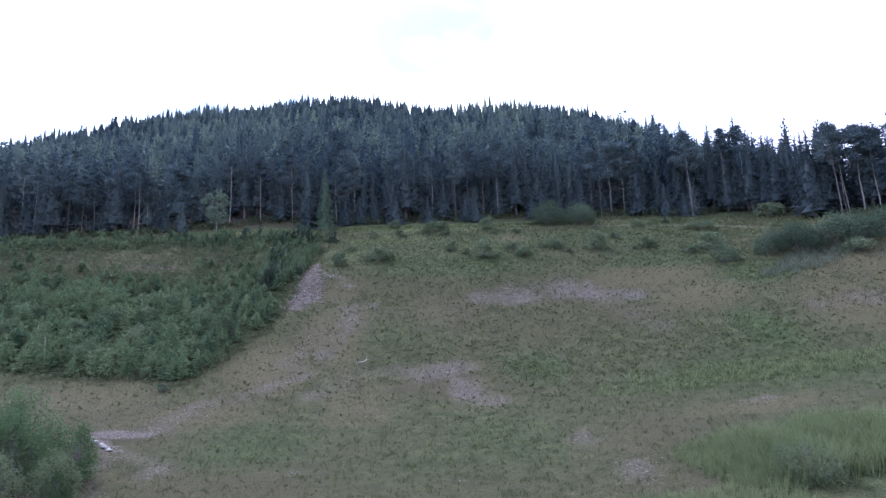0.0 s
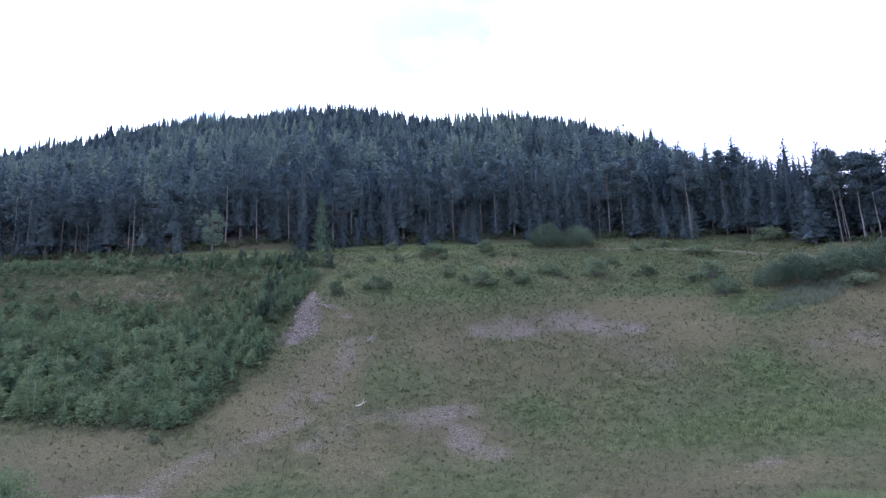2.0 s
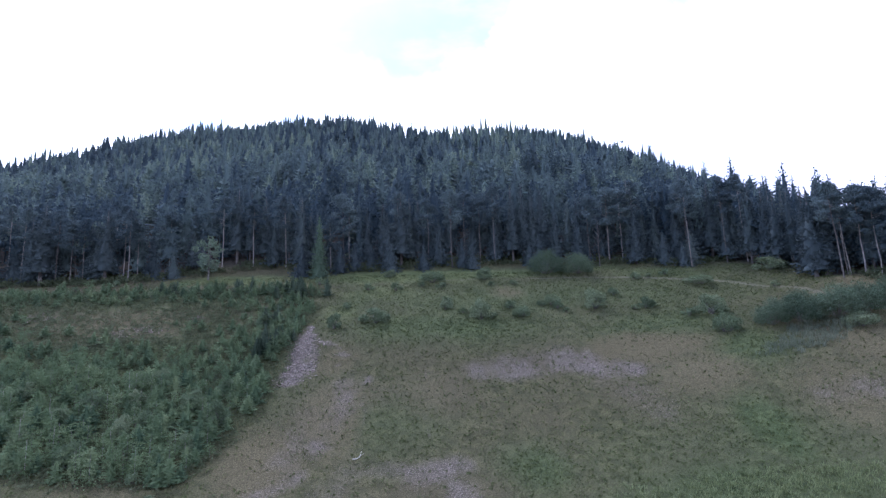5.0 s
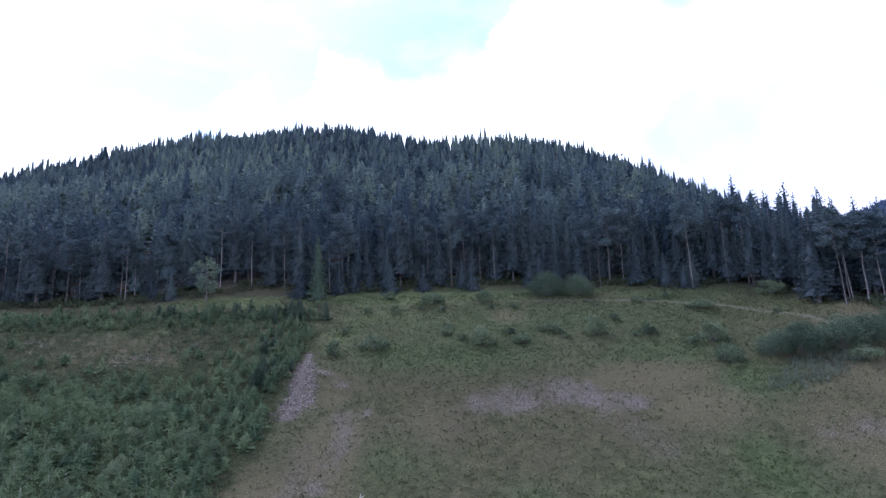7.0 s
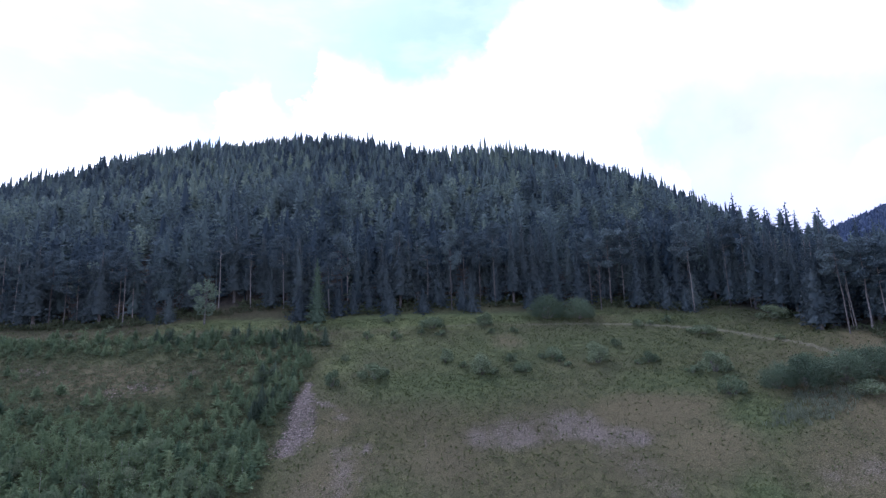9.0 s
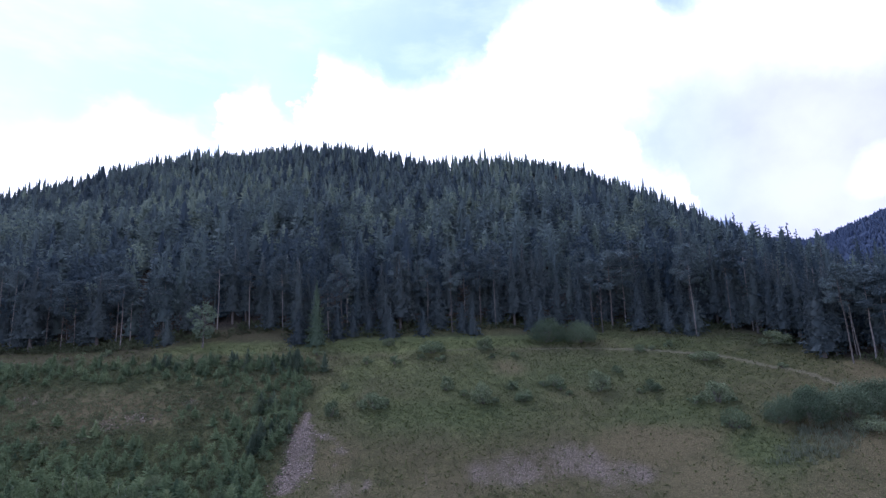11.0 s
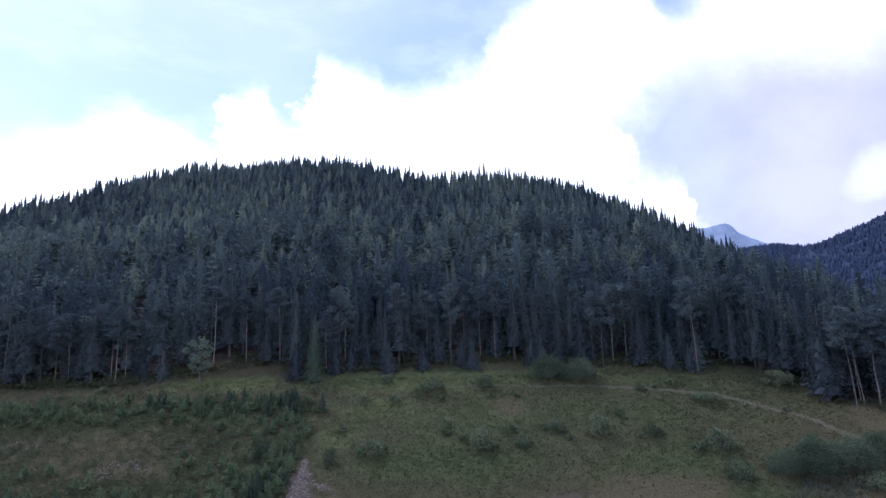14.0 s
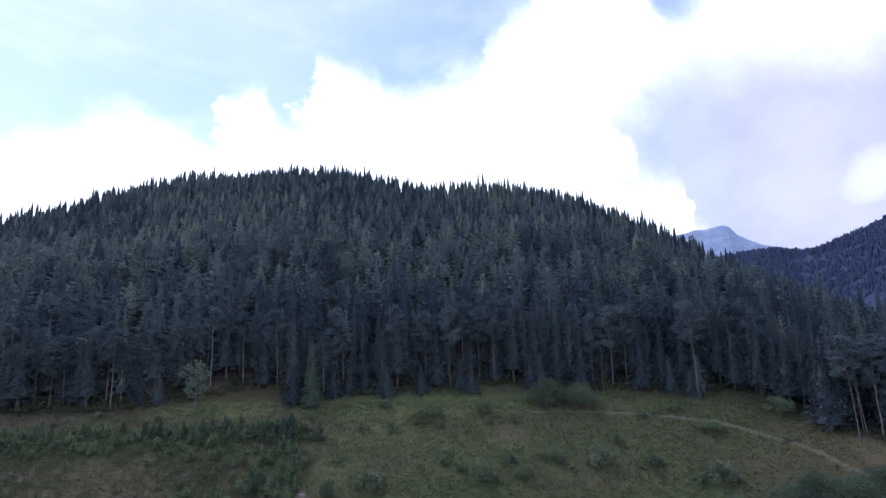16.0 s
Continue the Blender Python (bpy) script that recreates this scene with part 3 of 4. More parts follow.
def scatter(name, templates, places, mat, label, category):
    """Plants that nobody would count, joined into one object. places: x, y, scale, stretch, turn, tint, template."""
    vs, fs, ts, n = [], [], [], 0
    for k, (tv, tf) in enumerate(templates):
        p = places[places[:, 6] == k]
        if not len(p):
            continue
        z = height(p[:, 0], p[:, 1])
        c, s = np.cos(p[:, 4]), np.sin(p[:, 4])
        X = (tv[None, :, 0] * c[:, None] - tv[None, :, 1] * s[:, None]) * p[:, 2, None] + p[:, 0, None]
        Y = (tv[None, :, 0] * s[:, None] + tv[None, :, 1] * c[:, None]) * p[:, 2, None] + p[:, 1, None]
        Z = tv[None, :, 2] * (p[:, 2] * p[:, 3])[:, None] + z[:, None]
        vs.append(np.stack([X, Y, Z], 2).reshape(-1, 3))
        fs.append((tf[None] + (np.arange(len(p)) * len(tv))[:, None, None]).reshape(-1, 3) + n)
        ts.append(np.repeat(p[:, 5], len(tv)))
        n += len(p) * len(tv)
    ob = new(name, mesh_from(name, np.concatenate(vs), np.concatenate(fs), mat, np.concatenate(ts)))
    return tagged(ob, label, category, "", "stuff")


# ---- the ground ----
# worn strips of gravel: points along each, then half its width and its strength
STRIPS = ((((-34.0, 52.5), (-32.0, 53.7), (-30.7, 54.8)), 1.3, 1.25), (((-30.7, 54.8), (-29.9, 58.7), (-28.5, 60.9), (-26.2, 64.5), (-23.1, 69.1), (-19.4, 74.5)), 2.3, .56),
          (((-33.2, 50.9), (-31.8, 50.2), (-30.0, 49.1)), .55, 1.4), (((-31.1, 48.6), (-28.5, 44.7), (-25.2, 39.2)), 1.0, .6), (((-28.8, 48.5), (-26.7, 47.4), (-23.6, 43.6)), 1.7, .55),
          (((-26.9, 112.6), (-26.7, 109.1), (-26.9, 104.8)), 1.0, 1.1), (((-26.9, 107.8), (-27.0, 101.5), (-27.2, 96.6)), 2.1, 1.25), (((-26.4, 107.5), (-25.2, 104.0), (-24.2, 99.8)), 1.7, 1.0), (((-26.0, 107.6), (-21.3, 106.1), (-17.8, 103.6)), .45, .8), (((-19.4, 100.7), (-17, 100.5), (-14.9, 101.0)), .35, .8),
          (((-16.3, 95.7), (-16.2, 88.1), (-17.5, 84.2), (-18.1, 79.8)), 2.7, .58), (((-20.7, 86.6), (-21.9, 77.9), (-23.4, 72.5)), 3.0, .48), (((-13.2, 90), (-12.1, 78.2), (-11.4, 68.4)), .35, .6), (((-2.3, 101.0), (-2.0, 89.1), (-2.1, 81.7)), .3, .6),
          (((8.4, 98.4), (15.9, 99.6), (22.3, 100.9), (27.6, 98.9)), 4.2, .74), (((26.5, 98), (29.1, 97.4), (36.0, 95.6)), 3.0, .7), (((28.5, 95.3), (32.7, 90.4), (34.3, 85.2)), 4.0, .5),
          (((-3.2, 74.1), (0.3, 76.0), (2.3, 74.0), (3.1, 68.3), (5.2, 64.9)), 2.9, .66), (((-16.3, 68.2), (-11.8, 75.7), (-3.7, 75.0)), 2.6, .52), (((56.1, 79.4), (60.9, 79.8), (66.5, 78.5)), 3.0, .5))
GRAVEL = ((-18.9, 103.9, 2.2, 0.9, .7), (-13.2, 96.9, 1.3, 1.5, .8), (-17.6, 80.9, 2.4, 1.6, .7), (12.2, 48.7, 2.0, 2.9, .62), (12.6, 37.4, 2.1, 3.3, .62), (30.6, 52.5, 3.2, 1.3, .6), (-11.7, 44.4, .6, 1.4, .7),
          (1.8, 41.3, 1.1, .5, .6), (1.0, 50.8, 1.3, .6, .5), (-9.0, 62.0, 2.9, 4.3, .4), (-66, 110.5, 3.5, 2, .55), (-75.7, 104.2, 1.2, .8, .8), (-68.6, 105.8, 1.2, .8, .7), (-60.6, 112.8, 4, 1.6, .6), (-52.8, 117.4, 1.6, .8, .75), (-88, 117, 4, 1.5, .5), (-42, 62, 4, 1.2, .45))
BARE = ((-42.9, 64.1, 10, 7.0, .7), (-24.5, 75.8, 6.5, 9.0, .9), (-17.0, 86.4, 6.5, 11.9, .75), (-10.0, 64.8, 6.1, 8.0, .7), (-2.3, 91.7, 5.9, 8.1, .5),
        (40.0, 101.5, 15.0, 5.6, .9), (45.0, 91.0, 9.0, 9.5, .7), (60.5, 78.4, 8.6, 10.9, .7), (72.7, 86.9, 7, 9.5, .7), (17.1, 129.1, 5.7, 4.8, .7),
        (14.8, 83.8, 8.9, 7.5, .4), (-20.0, 101.5, 5.5, 5.6, .7), (-69.1, 113.4, 18.0, 7.8, .85), (-28.4, 59.3, 7.4, 4.4, .7), (34.3, 85.2, 5.5, 5.6, .35))
BARE_B = ((4.4, 67.3, 4.2, 7.7, .5), (31.5, 50.8, 9.4, 3.0, .75), (12.8, 42.9, 4.4, 4.6, .45), (-100, 139, 14, 4, .6), (88, 108, 4, 9, .8), (-90, 105, 14, 5, .4), (-14, 46, 5, 4, .4), (30, 118, 10, 4, .5))
LUSH = ((2.3, 112.1, 24.0, 6.3, .85), (47.5, 109.2, 17.9, 7.1, .7), (12.9, 74.3, 4.7, 5.6, .9), (46.8, 74.8, 4.0, 10.5, .95), (34.3, 64.9, 13.5, 6.9, .9),
        (45.3, 61.8, 7.9, 5.0, .8), (-18.5, 52.7, 6.5, 6.7, .8), (5.9, 51.4, 6.4, 11.3, .6), (-2.0, 46.2, 7.1, 6.3, .5), (-18.8, 123.0, 5.4, 8.6, .6),
        (57.1, 95.7, 6.2, 8.5, .8), (26.2, 35.7, 6.4, 7.7, 1), (-7.6, 84.7, 8.1, 6.9, .5), (0, 143, 34, 5, .8), (65, 134, 20, 5, .6), (42, 66, 24, 16, .55), (0, 58, 16, 8, .4), (25, 124, 50, 12, .7), (-60, 92, 30, 22, .7), (-85, 127, 40, 5, .6))
SWARD = ((-5, 141, 30, 5.5, .95), (32, 142, 24, 4.5, .7), (-56, 142, 15, 4.5, .95), (-14, 130, 13, 5, .55), (56, 137, 13, 4, .6), (8, 124, 14, 5, .35), (-22, 118, 6, 7, .5))
TRACK_X = (-130, -95, -67.7, -50.9, -23.4, -9.7, 11.7, 33.0, 53.0, 67.2, 72.2, 77.0, 79.8, 82.7, 86)
TRACK_Y = (124, 129, 133.0, 134.4, 135.2, 137.2, 137.6, 136.3, 132.8, 128.0, 123.2, 117.1, 108.3, 101.4, 92)
EDGE_X = (-170, -125, -96, -82, -74, -60, -48, -36, -26, -12, 13, 26, 40, 50, 68, 78, 84, 88, 92, 110, 150, 260)
EDGE_Y = (150, 145, 143, 142, 144, 148, 151, 144, 146, 147.5, 149, 149, 144, 144, 139.5, 140, 131, 116, 108, 100, 94, 90)


def patches(x, y, spots, seed=0):
    wx, wy = x + 2.2 * fbm(x, y, 7, 3, seed + 31), y + 2.2 * fbm(x, y, 7, 3, seed + 57)
    out = np.zeros_like(x)
    for cx, cy, rx, ry, s in spots:
        q = ((wx - cx) / rx) ** 2 + ((wy - cy) / ry) ** 2
        out = np.maximum(out, s * np.exp(-0.75 * np.minimum(q, 30) ** 1.3))
    return out


def strips(x, y):
    wx, wy = x + 1.3 * fbm(x, y, 4, 3, 81), y + 1.8 * fbm(x, y, 5, 3, 87)
    out = np.zeros_like(x)
    for line, w, s in STRIPS:
        for (a, b), (c, e) in zip(line[:-1], line[1:]):
            k = np.clip(((wx - a) * (c - a) + (wy - b) * (e - b)) / ((c - a) ** 2 + (e - b) ** 2), 0, 1)
            d = np.hypot(wx - a - k * (c - a), wy - b - k * (e - b))
            out = np.maximum(out, s * np.exp(-0.75 * np.minimum(d / w, 6) ** 3))
    return out * np.clip(0.92 + 0.5 * fbm(x, y, 3.2, 3, 99), 0.4, 1.15)


def gravelly(x, y):
    return np.maximum(patches(x, y, GRAVEL, 1), strips(x, y))


def edge_y(x):
    return np.interp(x, EDGE_X, EDGE_Y)


def track_mask(x, y):
    d = np.full(np.shape(x), 1e9)
    px, py = np.array(TRACK_X), np.array(TRACK_Y)
    for a, b, c, e in zip(px[:-1], py[:-1], px[1:], py[1:]):
        dx, dy = c - a, e - b
        s = np.clip(((x - a) * dx + (y - b) * dy) / (dx * dx + dy * dy), 0, 1)
        d = np.minimum(d, np.hypot(x - a - s * dx, y - b - s * dy))
    keep = (0.4 * sstep(x, -28, -10) + 0.35 * sstep(x, 15, 62)) + 0.25 * sstep(fbm(x, y, 20, 2, 77), -0.3, 0.4) * sstep(x, -75, -60)
    return np.exp(-(d / 0.66) ** 4) * keep


def axis(lo, hi, step, out_lo, out_hi, grow=1.085):
    core = list(np.arange(lo, hi + step, step))
    s, v, up = step, core[-1], []
    while v < out_hi:
        s *= grow
        v += s
        up.append(v)
    s, v, dn = step, core[0], []
    while v > out_lo:
        s *= grow
        v -= s
        dn.append(v)
    return np.array(dn[::-1] + core + up)


def build_ground():
    gx, gy = axis(-112, 98, 0.8, -4600, 4600), axis(26, 148, 0.8, -4600, 4600)
    X, Y = np.meshgrid(gx, gy)
    nx, ny = len(gx), len(gy)
    v = np.stack([X, Y, height(X, Y)], 2).reshape(-1, 3)
    i = (np.arange(ny - 1)[:, None] * nx + np.arange(nx - 1)).ravel()
    me = mesh_from("ground", v, np.stack([i, i + 1, i + nx + 1, i + nx], 1), GROUND)
    x, y = v[:, 0], v[:, 1]
    wood = sstep(y - edge_y(x) + 1.5 * fbm(x, y, 6, 2, 12), 2.5, 8.0)
    wood = np.maximum(wood, sstep(np.hypot(x, y - 80), 260, 330))
    for key, val in (("gravel", gravelly(x, y)), ("bare", np.maximum(patches(x, y, BARE, 5), patches(x, y, BARE_B, 5))),
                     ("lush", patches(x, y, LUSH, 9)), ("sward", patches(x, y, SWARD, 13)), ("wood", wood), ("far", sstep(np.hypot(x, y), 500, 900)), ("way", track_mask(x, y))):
        me.attributes.new(key, "FLOAT", "POINT").data.foreach_set("value", val.astype(np.float32))
    me.polygons.foreach_set("use_smooth", np.ones(len(me.polygons), bool))
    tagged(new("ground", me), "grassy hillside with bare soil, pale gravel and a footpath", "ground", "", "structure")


build_ground()


def build_mountain():
    """The bare peak at the valley's head, four kilometres off."""
    az, rr = np.radians(np.arange(16, 46, 0.12)), np.linspace(3700, 4500, 60)
    A, R = np.meshgrid(az, rr)
    crest = np.interp(np.degrees(az), (16, 22, 26, 26.9, 27.6, 28.3, 29.2, 29.7, 30.15, 30.6, 31.2, 32.2, 33.4, 34.6, 36, 40, 46),
                      (640, 740, 815, 832, 842, 846, 850, 854, 857, 842, 780, 728, 680, 650, 630, 560, 420))
    X, Y = R * np.sin(A), R * np.cos(A)
    f = np.clip(1 - np.abs(R - 4260) / 560, 0, 1) ** 0.8
    rough = fbm(X, Y, 260, 5, 41)
    Z = crest[None] * f - 60 + 55 * np.abs(rough) * f * (1.05 - f) * 4 + 16 * fbm(X, Y, 70, 4, 43) * f
    nx = len(az)
    i = (np.arange(len(rr) - 1)[:, None] * nx + np.arange(nx - 1)).ravel()
    me = mesh_from("mountain", np.stack([X, Y, Z], 2).reshape(-1, 3), np.stack([i, i + 1, i + nx + 1, i + nx], 1), HAZY_ROCK)
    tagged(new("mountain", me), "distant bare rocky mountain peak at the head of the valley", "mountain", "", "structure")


build_mountain()

# ---- the woods on the hill ----
rng = np.random.default_rng(7)


def low_conifer(seed, h, r, z0, whorls, per, twigs=1, trunk=True, core=0.58, power=0.85, width=0.15, rings=7, seg=8):
    g = np.random.default_rng(seed)
    parts = [fronds(h, r, z0, whorls, per, g, twigs, power, 0.36, 0.42, 0.18, core, width, 0.4, rings, seg)]
    if trunk:
        parts.append(limb((0, 0, -1), (0, 0, h * 0.9), 0.2, 0.03, 4))
    return merge(parts)


def low_pine(seed, h, r):
    g = np.random.default_rng(seed)
    cs = [np.array((g.normal(0, r * 0.45), g.normal(0, r * 0.45), h * z)) for z in np.linspace(0.42, 0.97, 11)]
    return merge([clumps(cs, [g.uniform(0.6, 0.9) * r * (1.35 - 0.6 * c[2] / h) * (0.5 if c[2] > 0.9 * h else 1) for c in cs], 6, 0.78, g, 0.85, 0.2), limb((0, 0, -1), (0, 0, h * 0.9), 0.19, 0.04, 4)])


WOOD_KINDS = ([low_conifer(100 + k, h, r, z0, 21, 9, 2, power=(0.75, 0.55, 0.7, 0.55, 0.6, 0.8)[k]) for k, (h, r, z0) in enumerate(((17, 4.1, 2), (15.5, 4.3, 1), (18.5, 4.3, 3), (14.5, 3.9, 1), (16.5, 4.6, 2), (18, 3.9, 3)))]
              + [low_pine(120 + k, h, r) for k, (h, r) in enumerate(((18, 3.4), (16, 3.6), (19, 3.2)))]
              + [low_conifer(130 + k, h, r, z0, 15, 8, 1, power=0.82, width=0.16) for k, (h, r, z0) in enumerate(((13.6, 4.2, 1), (12.4, 4.1, 1), (14.2, 3.9, 2), (12.0, 4.3, 1)))]
              + [boughs(h, r, z0, np.random.default_rng(150 + k), 100, 7, 0.72, 0.8) for k, (h, r, z0) in enumerate(((19, 3.5, 3), (17, 3.7, 1.5), (21, 3.5, 5)))]
              + [low_conifer(160 + k, h, r, 1, 13, 9, 1, power=0.85, width=0.17) for k, (h, r) in enumerate(((12.2, 4.2), (11.2, 4.4), (12.6, 4.0)))]
              + [low_conifer(170 + k, h, r, 0.5, 11, 7, 1, power=0.95, width=0.16, rings=5, seg=6) for k, (h, r) in enumerate(((10.5, 2.4), (9.5, 2.6), (11.4, 2.2)))])


def jitter_grid(x0, x1, y0, y1, step, g, amount=0.45):
    X, Y = np.meshgrid(np.arange(x0, x1, step), np.arange(y0, y1, step))
    X[1::2] += step / 2
    return X.ravel() + g.uniform(-amount, amount, X.size) * step, Y.ravel() + g.uniform(-amount, amount, X.size) * step


def wood_places():
    """Tall old trees on the lower hill, smaller ones closer together towards the crest."""
    xa, ya = jitter_grid(-300, 260, 90, 262, 6.2, rng)
    xb, yb = jitter_grid(-430, 300, 150, 395, 4.2, rng)
    xc, yc = jitter_grid(-430, 300, 150, 395, 3.4, rng)
    line_a, line_b = 236 + 14 * fbm(xa, ya, 50, 2, 27), 236 + 14 * fbm(xb, yb, 50, 2, 27)

    def top_band(px, py):
        return smooth_interp(px, CREST_X, CREST_Y) - 18 - 34 * sstep(px, 40, 110) + 8 * fbm(px, py, 30, 2, 28)

    top_a, top_b, top_c = top_band(xa, ya), top_band(xb, yb), top_band(xc, yc)
    x, y = np.concatenate([xa, xb, xc]), np.concatenate([ya, yb, yc])
    low = np.concatenate([(ya < line_a), np.zeros(len(xb) + len(xc), bool)])
    keep = np.concatenate([(ya < np.minimum(line_a, top_a)), (yb >= line_b) & (yb < top_b), yc >= top_c]) & (y > edge_y(x) + 7) & (y < smooth_interp(x, CREST_X, CREST_Y) + 20) & (np.abs(x) < 0.98 * y + 30)
    small = np.concatenate([np.zeros(len(xa) + len(xb), bool), np.ones(len(xc), bool)])[keep]
    x, y, low = x[keep], y[keep], low[keep]
    m = len(x)
    stand = fbm(x, y, 42, 3, 61)
    # darker tint at the forest edge and on the right flank is painted shade
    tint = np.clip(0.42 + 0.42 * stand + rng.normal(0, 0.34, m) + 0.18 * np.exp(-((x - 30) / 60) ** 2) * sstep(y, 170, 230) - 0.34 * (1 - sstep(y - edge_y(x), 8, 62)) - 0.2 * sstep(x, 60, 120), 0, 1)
    pines = (rng.random(m) < 0.32) & (x < 95)
    near = (y - edge_y(x) < 26) | ((x > 80) & (y < 185))
    kind = np.where(low, np.where(pines, rng.integers(6, 9, m), np.where(near, rng.integers(13, 16, m), rng.integers(0, 6, m))), np.where(rng.random(m) < 0.45 - 0.3 * stand, rng.integers(16, 19, m), rng.integers(9, 13, m)))
    kind = np.where(small, rng.integers(19, 22, m), kind)
    vary = np.where(low, 1.4, np.where(small, 1.2, 0.8))
    lower = 1 - 0.06 * sstep(x, 68, 92) * low
    return np.stack([x, y, lower * (1 + vary * rng.uniform(-0.15, 0.17, m)), 1 + vary * rng.uniform(-0.15, 0.15, m), rng.uniform(0, 6.28, m), tint, kind], 1)


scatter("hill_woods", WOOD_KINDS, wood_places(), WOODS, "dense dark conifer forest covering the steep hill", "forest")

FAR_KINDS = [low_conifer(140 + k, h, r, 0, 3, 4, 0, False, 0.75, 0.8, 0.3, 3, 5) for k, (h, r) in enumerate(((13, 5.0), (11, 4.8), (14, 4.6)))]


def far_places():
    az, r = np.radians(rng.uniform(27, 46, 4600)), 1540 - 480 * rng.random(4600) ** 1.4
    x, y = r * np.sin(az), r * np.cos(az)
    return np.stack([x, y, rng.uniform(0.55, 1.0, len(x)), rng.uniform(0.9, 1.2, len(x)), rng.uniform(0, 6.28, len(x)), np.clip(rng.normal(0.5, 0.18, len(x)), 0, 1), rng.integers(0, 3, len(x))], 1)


scatter("far_woods", FAR_KINDS, far_places(), HAZY_WOOD, "distant blue-green wooded ridge across the valley", "forest")

# ---- trees along the forest edge ----
for k, (h, c, r, ln) in enumerate(((22, .52, 2.7, 0), (20, .58, 2.8, .02), (24, .48, 2.7, -.02), (18, .6, 2.4, .01), (25, .42, 2.2, 0))):
    kind_meshes("pine%d" % k, pine(200 + k, h, c, r, ln))
for k, (h, r, z0) in enumerate(((20, 3.3, 1.6), (17, 3.1, 0.8), (22, 3.5, 3.5), (14, 2.9, 0.4))):
    kind_meshes("spruce%d" % k, spruce(220 + k, h, r, z0))
kind_meshes("low_spruce", spruce(230, 8.0, 3.2, 0.1, 120, 11, 0.44))
kind_meshes("light_spruce", {k: (v, f, LARCH if k == "crown" else m) for k, (v, f, m) in spruce(231, 17.5, 3.2, 0.4, 210, 12, 0.48).items()})
kind_meshes("birch", broadleaf(240, 15.0, 3.6, 80, 0.42))
kind_meshes("dead_tree", {"trunk": (*merge([limb((0, 0, -.5), (0, 0, 13), .14, .03, 6, .1, np.random.default_rng(5), 5)] + [limb((0, 0, 5 + k * .55), (math.cos(k * 2.2) * (2.2 - k * .1), math.sin(k * 2.2) * (2.2 - k * .1), 6.6 + k * .6), .05, .01, 4) for k in range(14)]), SPRUCE_BARK)})

PINE_LABEL = "tall pine with bare pale trunk and high dark crown"
SPRUCE_LABEL = "dark green spruce standing at the forest edge"
plant("birch_tree", "birch", -62.3, 143.0, "light green broadleaf tree before the dark conifers", "tree", "", (1.0, 1.0, 0.82), 40)
plant("spruce_tree", "light_spruce", -31.8, 142.0, "lighter green young spruce standing before the forest", "tree")
for x, y, s in ((-12.5, 145.9, 1.05), (-3.4, 147.6, .95), (10.4, 147.2, .95), (-18.5, 149, .9), (70, 141, 1.2), (63, 142.5, 1.15), (27, 149, 1.1), (-37, 144, 1.2), (-27, 146.5, 1.1)):
    plant("low_spruce_tree", "low_spruce", x, y, "low dense dark spruce with boughs to the ground", "tree", "low spruces at the forest edge", (s, s, s), x * 37 % 360)
for x, y, key, s, ln in ((68.4, 138.1, 4, 1.0, -2), (88.0, 111.6, 4, .88, -4), (90.8, 113.0, 4, .84, -4), (92.5, 116, 0, .9, -3), (4.7, 148.5, 2, .98, 0), (17.3, 150.1, 2, 1.05, -1), (83.7, 138.2, 4, 1.0, -2),
                         (79.1, 139.9, 4, .98, -1), (43.5, 145.3, 0, .95, -1), (59.4, 152.0, 0, 1.05, -2), (-11, 153, 0, 1.0, 0), (-2, 152, 1, 1.0, 0), (-106, 146, 0, 1, 1), (-99, 147, 1, .95, 0),
                         (-88, 147.5, 0, 1, 0), (-25, 150, 0, .9, 0), (-117, 148, 2, .95, 1), (95, 110, 1, 1.0, -3), (99, 107, 4, .95, -2), (104, 108, 2, 1, -3)):
    plant("pine_tree", "pine%d" % key, x, y, PINE_LABEL, "tree", "pines at the forest edge", (s, s, s), x * 53 % 360, ln)
plant("dead_tree", "dead_tree", 45.5, 143.6, "bare grey dead tree among the forest edge pines", "tree")
for x, y, key, s in ((82.0, 141.0, 0, 1.12), (85.5, 138.0, 2, 1.0), (88.5, 134.5, 0, 1.05), (92.0, 132.0, 1, 1.15)):
    plant("spruce_tree", "spruce%d" % key, x, y, SPRUCE_LABEL, "tree", "spruces at the forest edge", (s * .85, s * .85, s), x * 47 % 360)
for x, y, h in ((77.6, 144.1, 23.7), (80.0, 141.0, 23.2), (83.6, 136.0, 23.7), (85.0, 131.7, 21.5), (85.6, 128.3, 20.7), (87.8, 121.5, 21.3), (89.1, 117.9, 22.5), (92.2, 122.6, 21), (90.8, 140.5, 21.2), (94.2, 137.6, 20.5),
                (98.0, 135.5, 20.5), (88.8, 144.5, 22.5), (101.4, 134.1, 23.8), (94.4, 120, 22), (103.7, 130.9, 21), (97.5, 125, 21), (88.2, 127.2, 20.5), (73.5, 147.5, 24.5), (108, 126, 20.5)):
    plant("spruce_tree", "spruce%d" % (0 if x * 7 % 2 < 1 else 2), x, y, SPRUCE_LABEL, "tree", "spruces at the forest edge", (h / 21, h / 21, 0.97 * h / (20 if x * 7 % 2 < 1 else 22)), x * 47 % 360)
taken = [(o.location.x, o.location.y) for o in scene.objects if o.type == "EMPTY"]
r2 = random.Random(11)
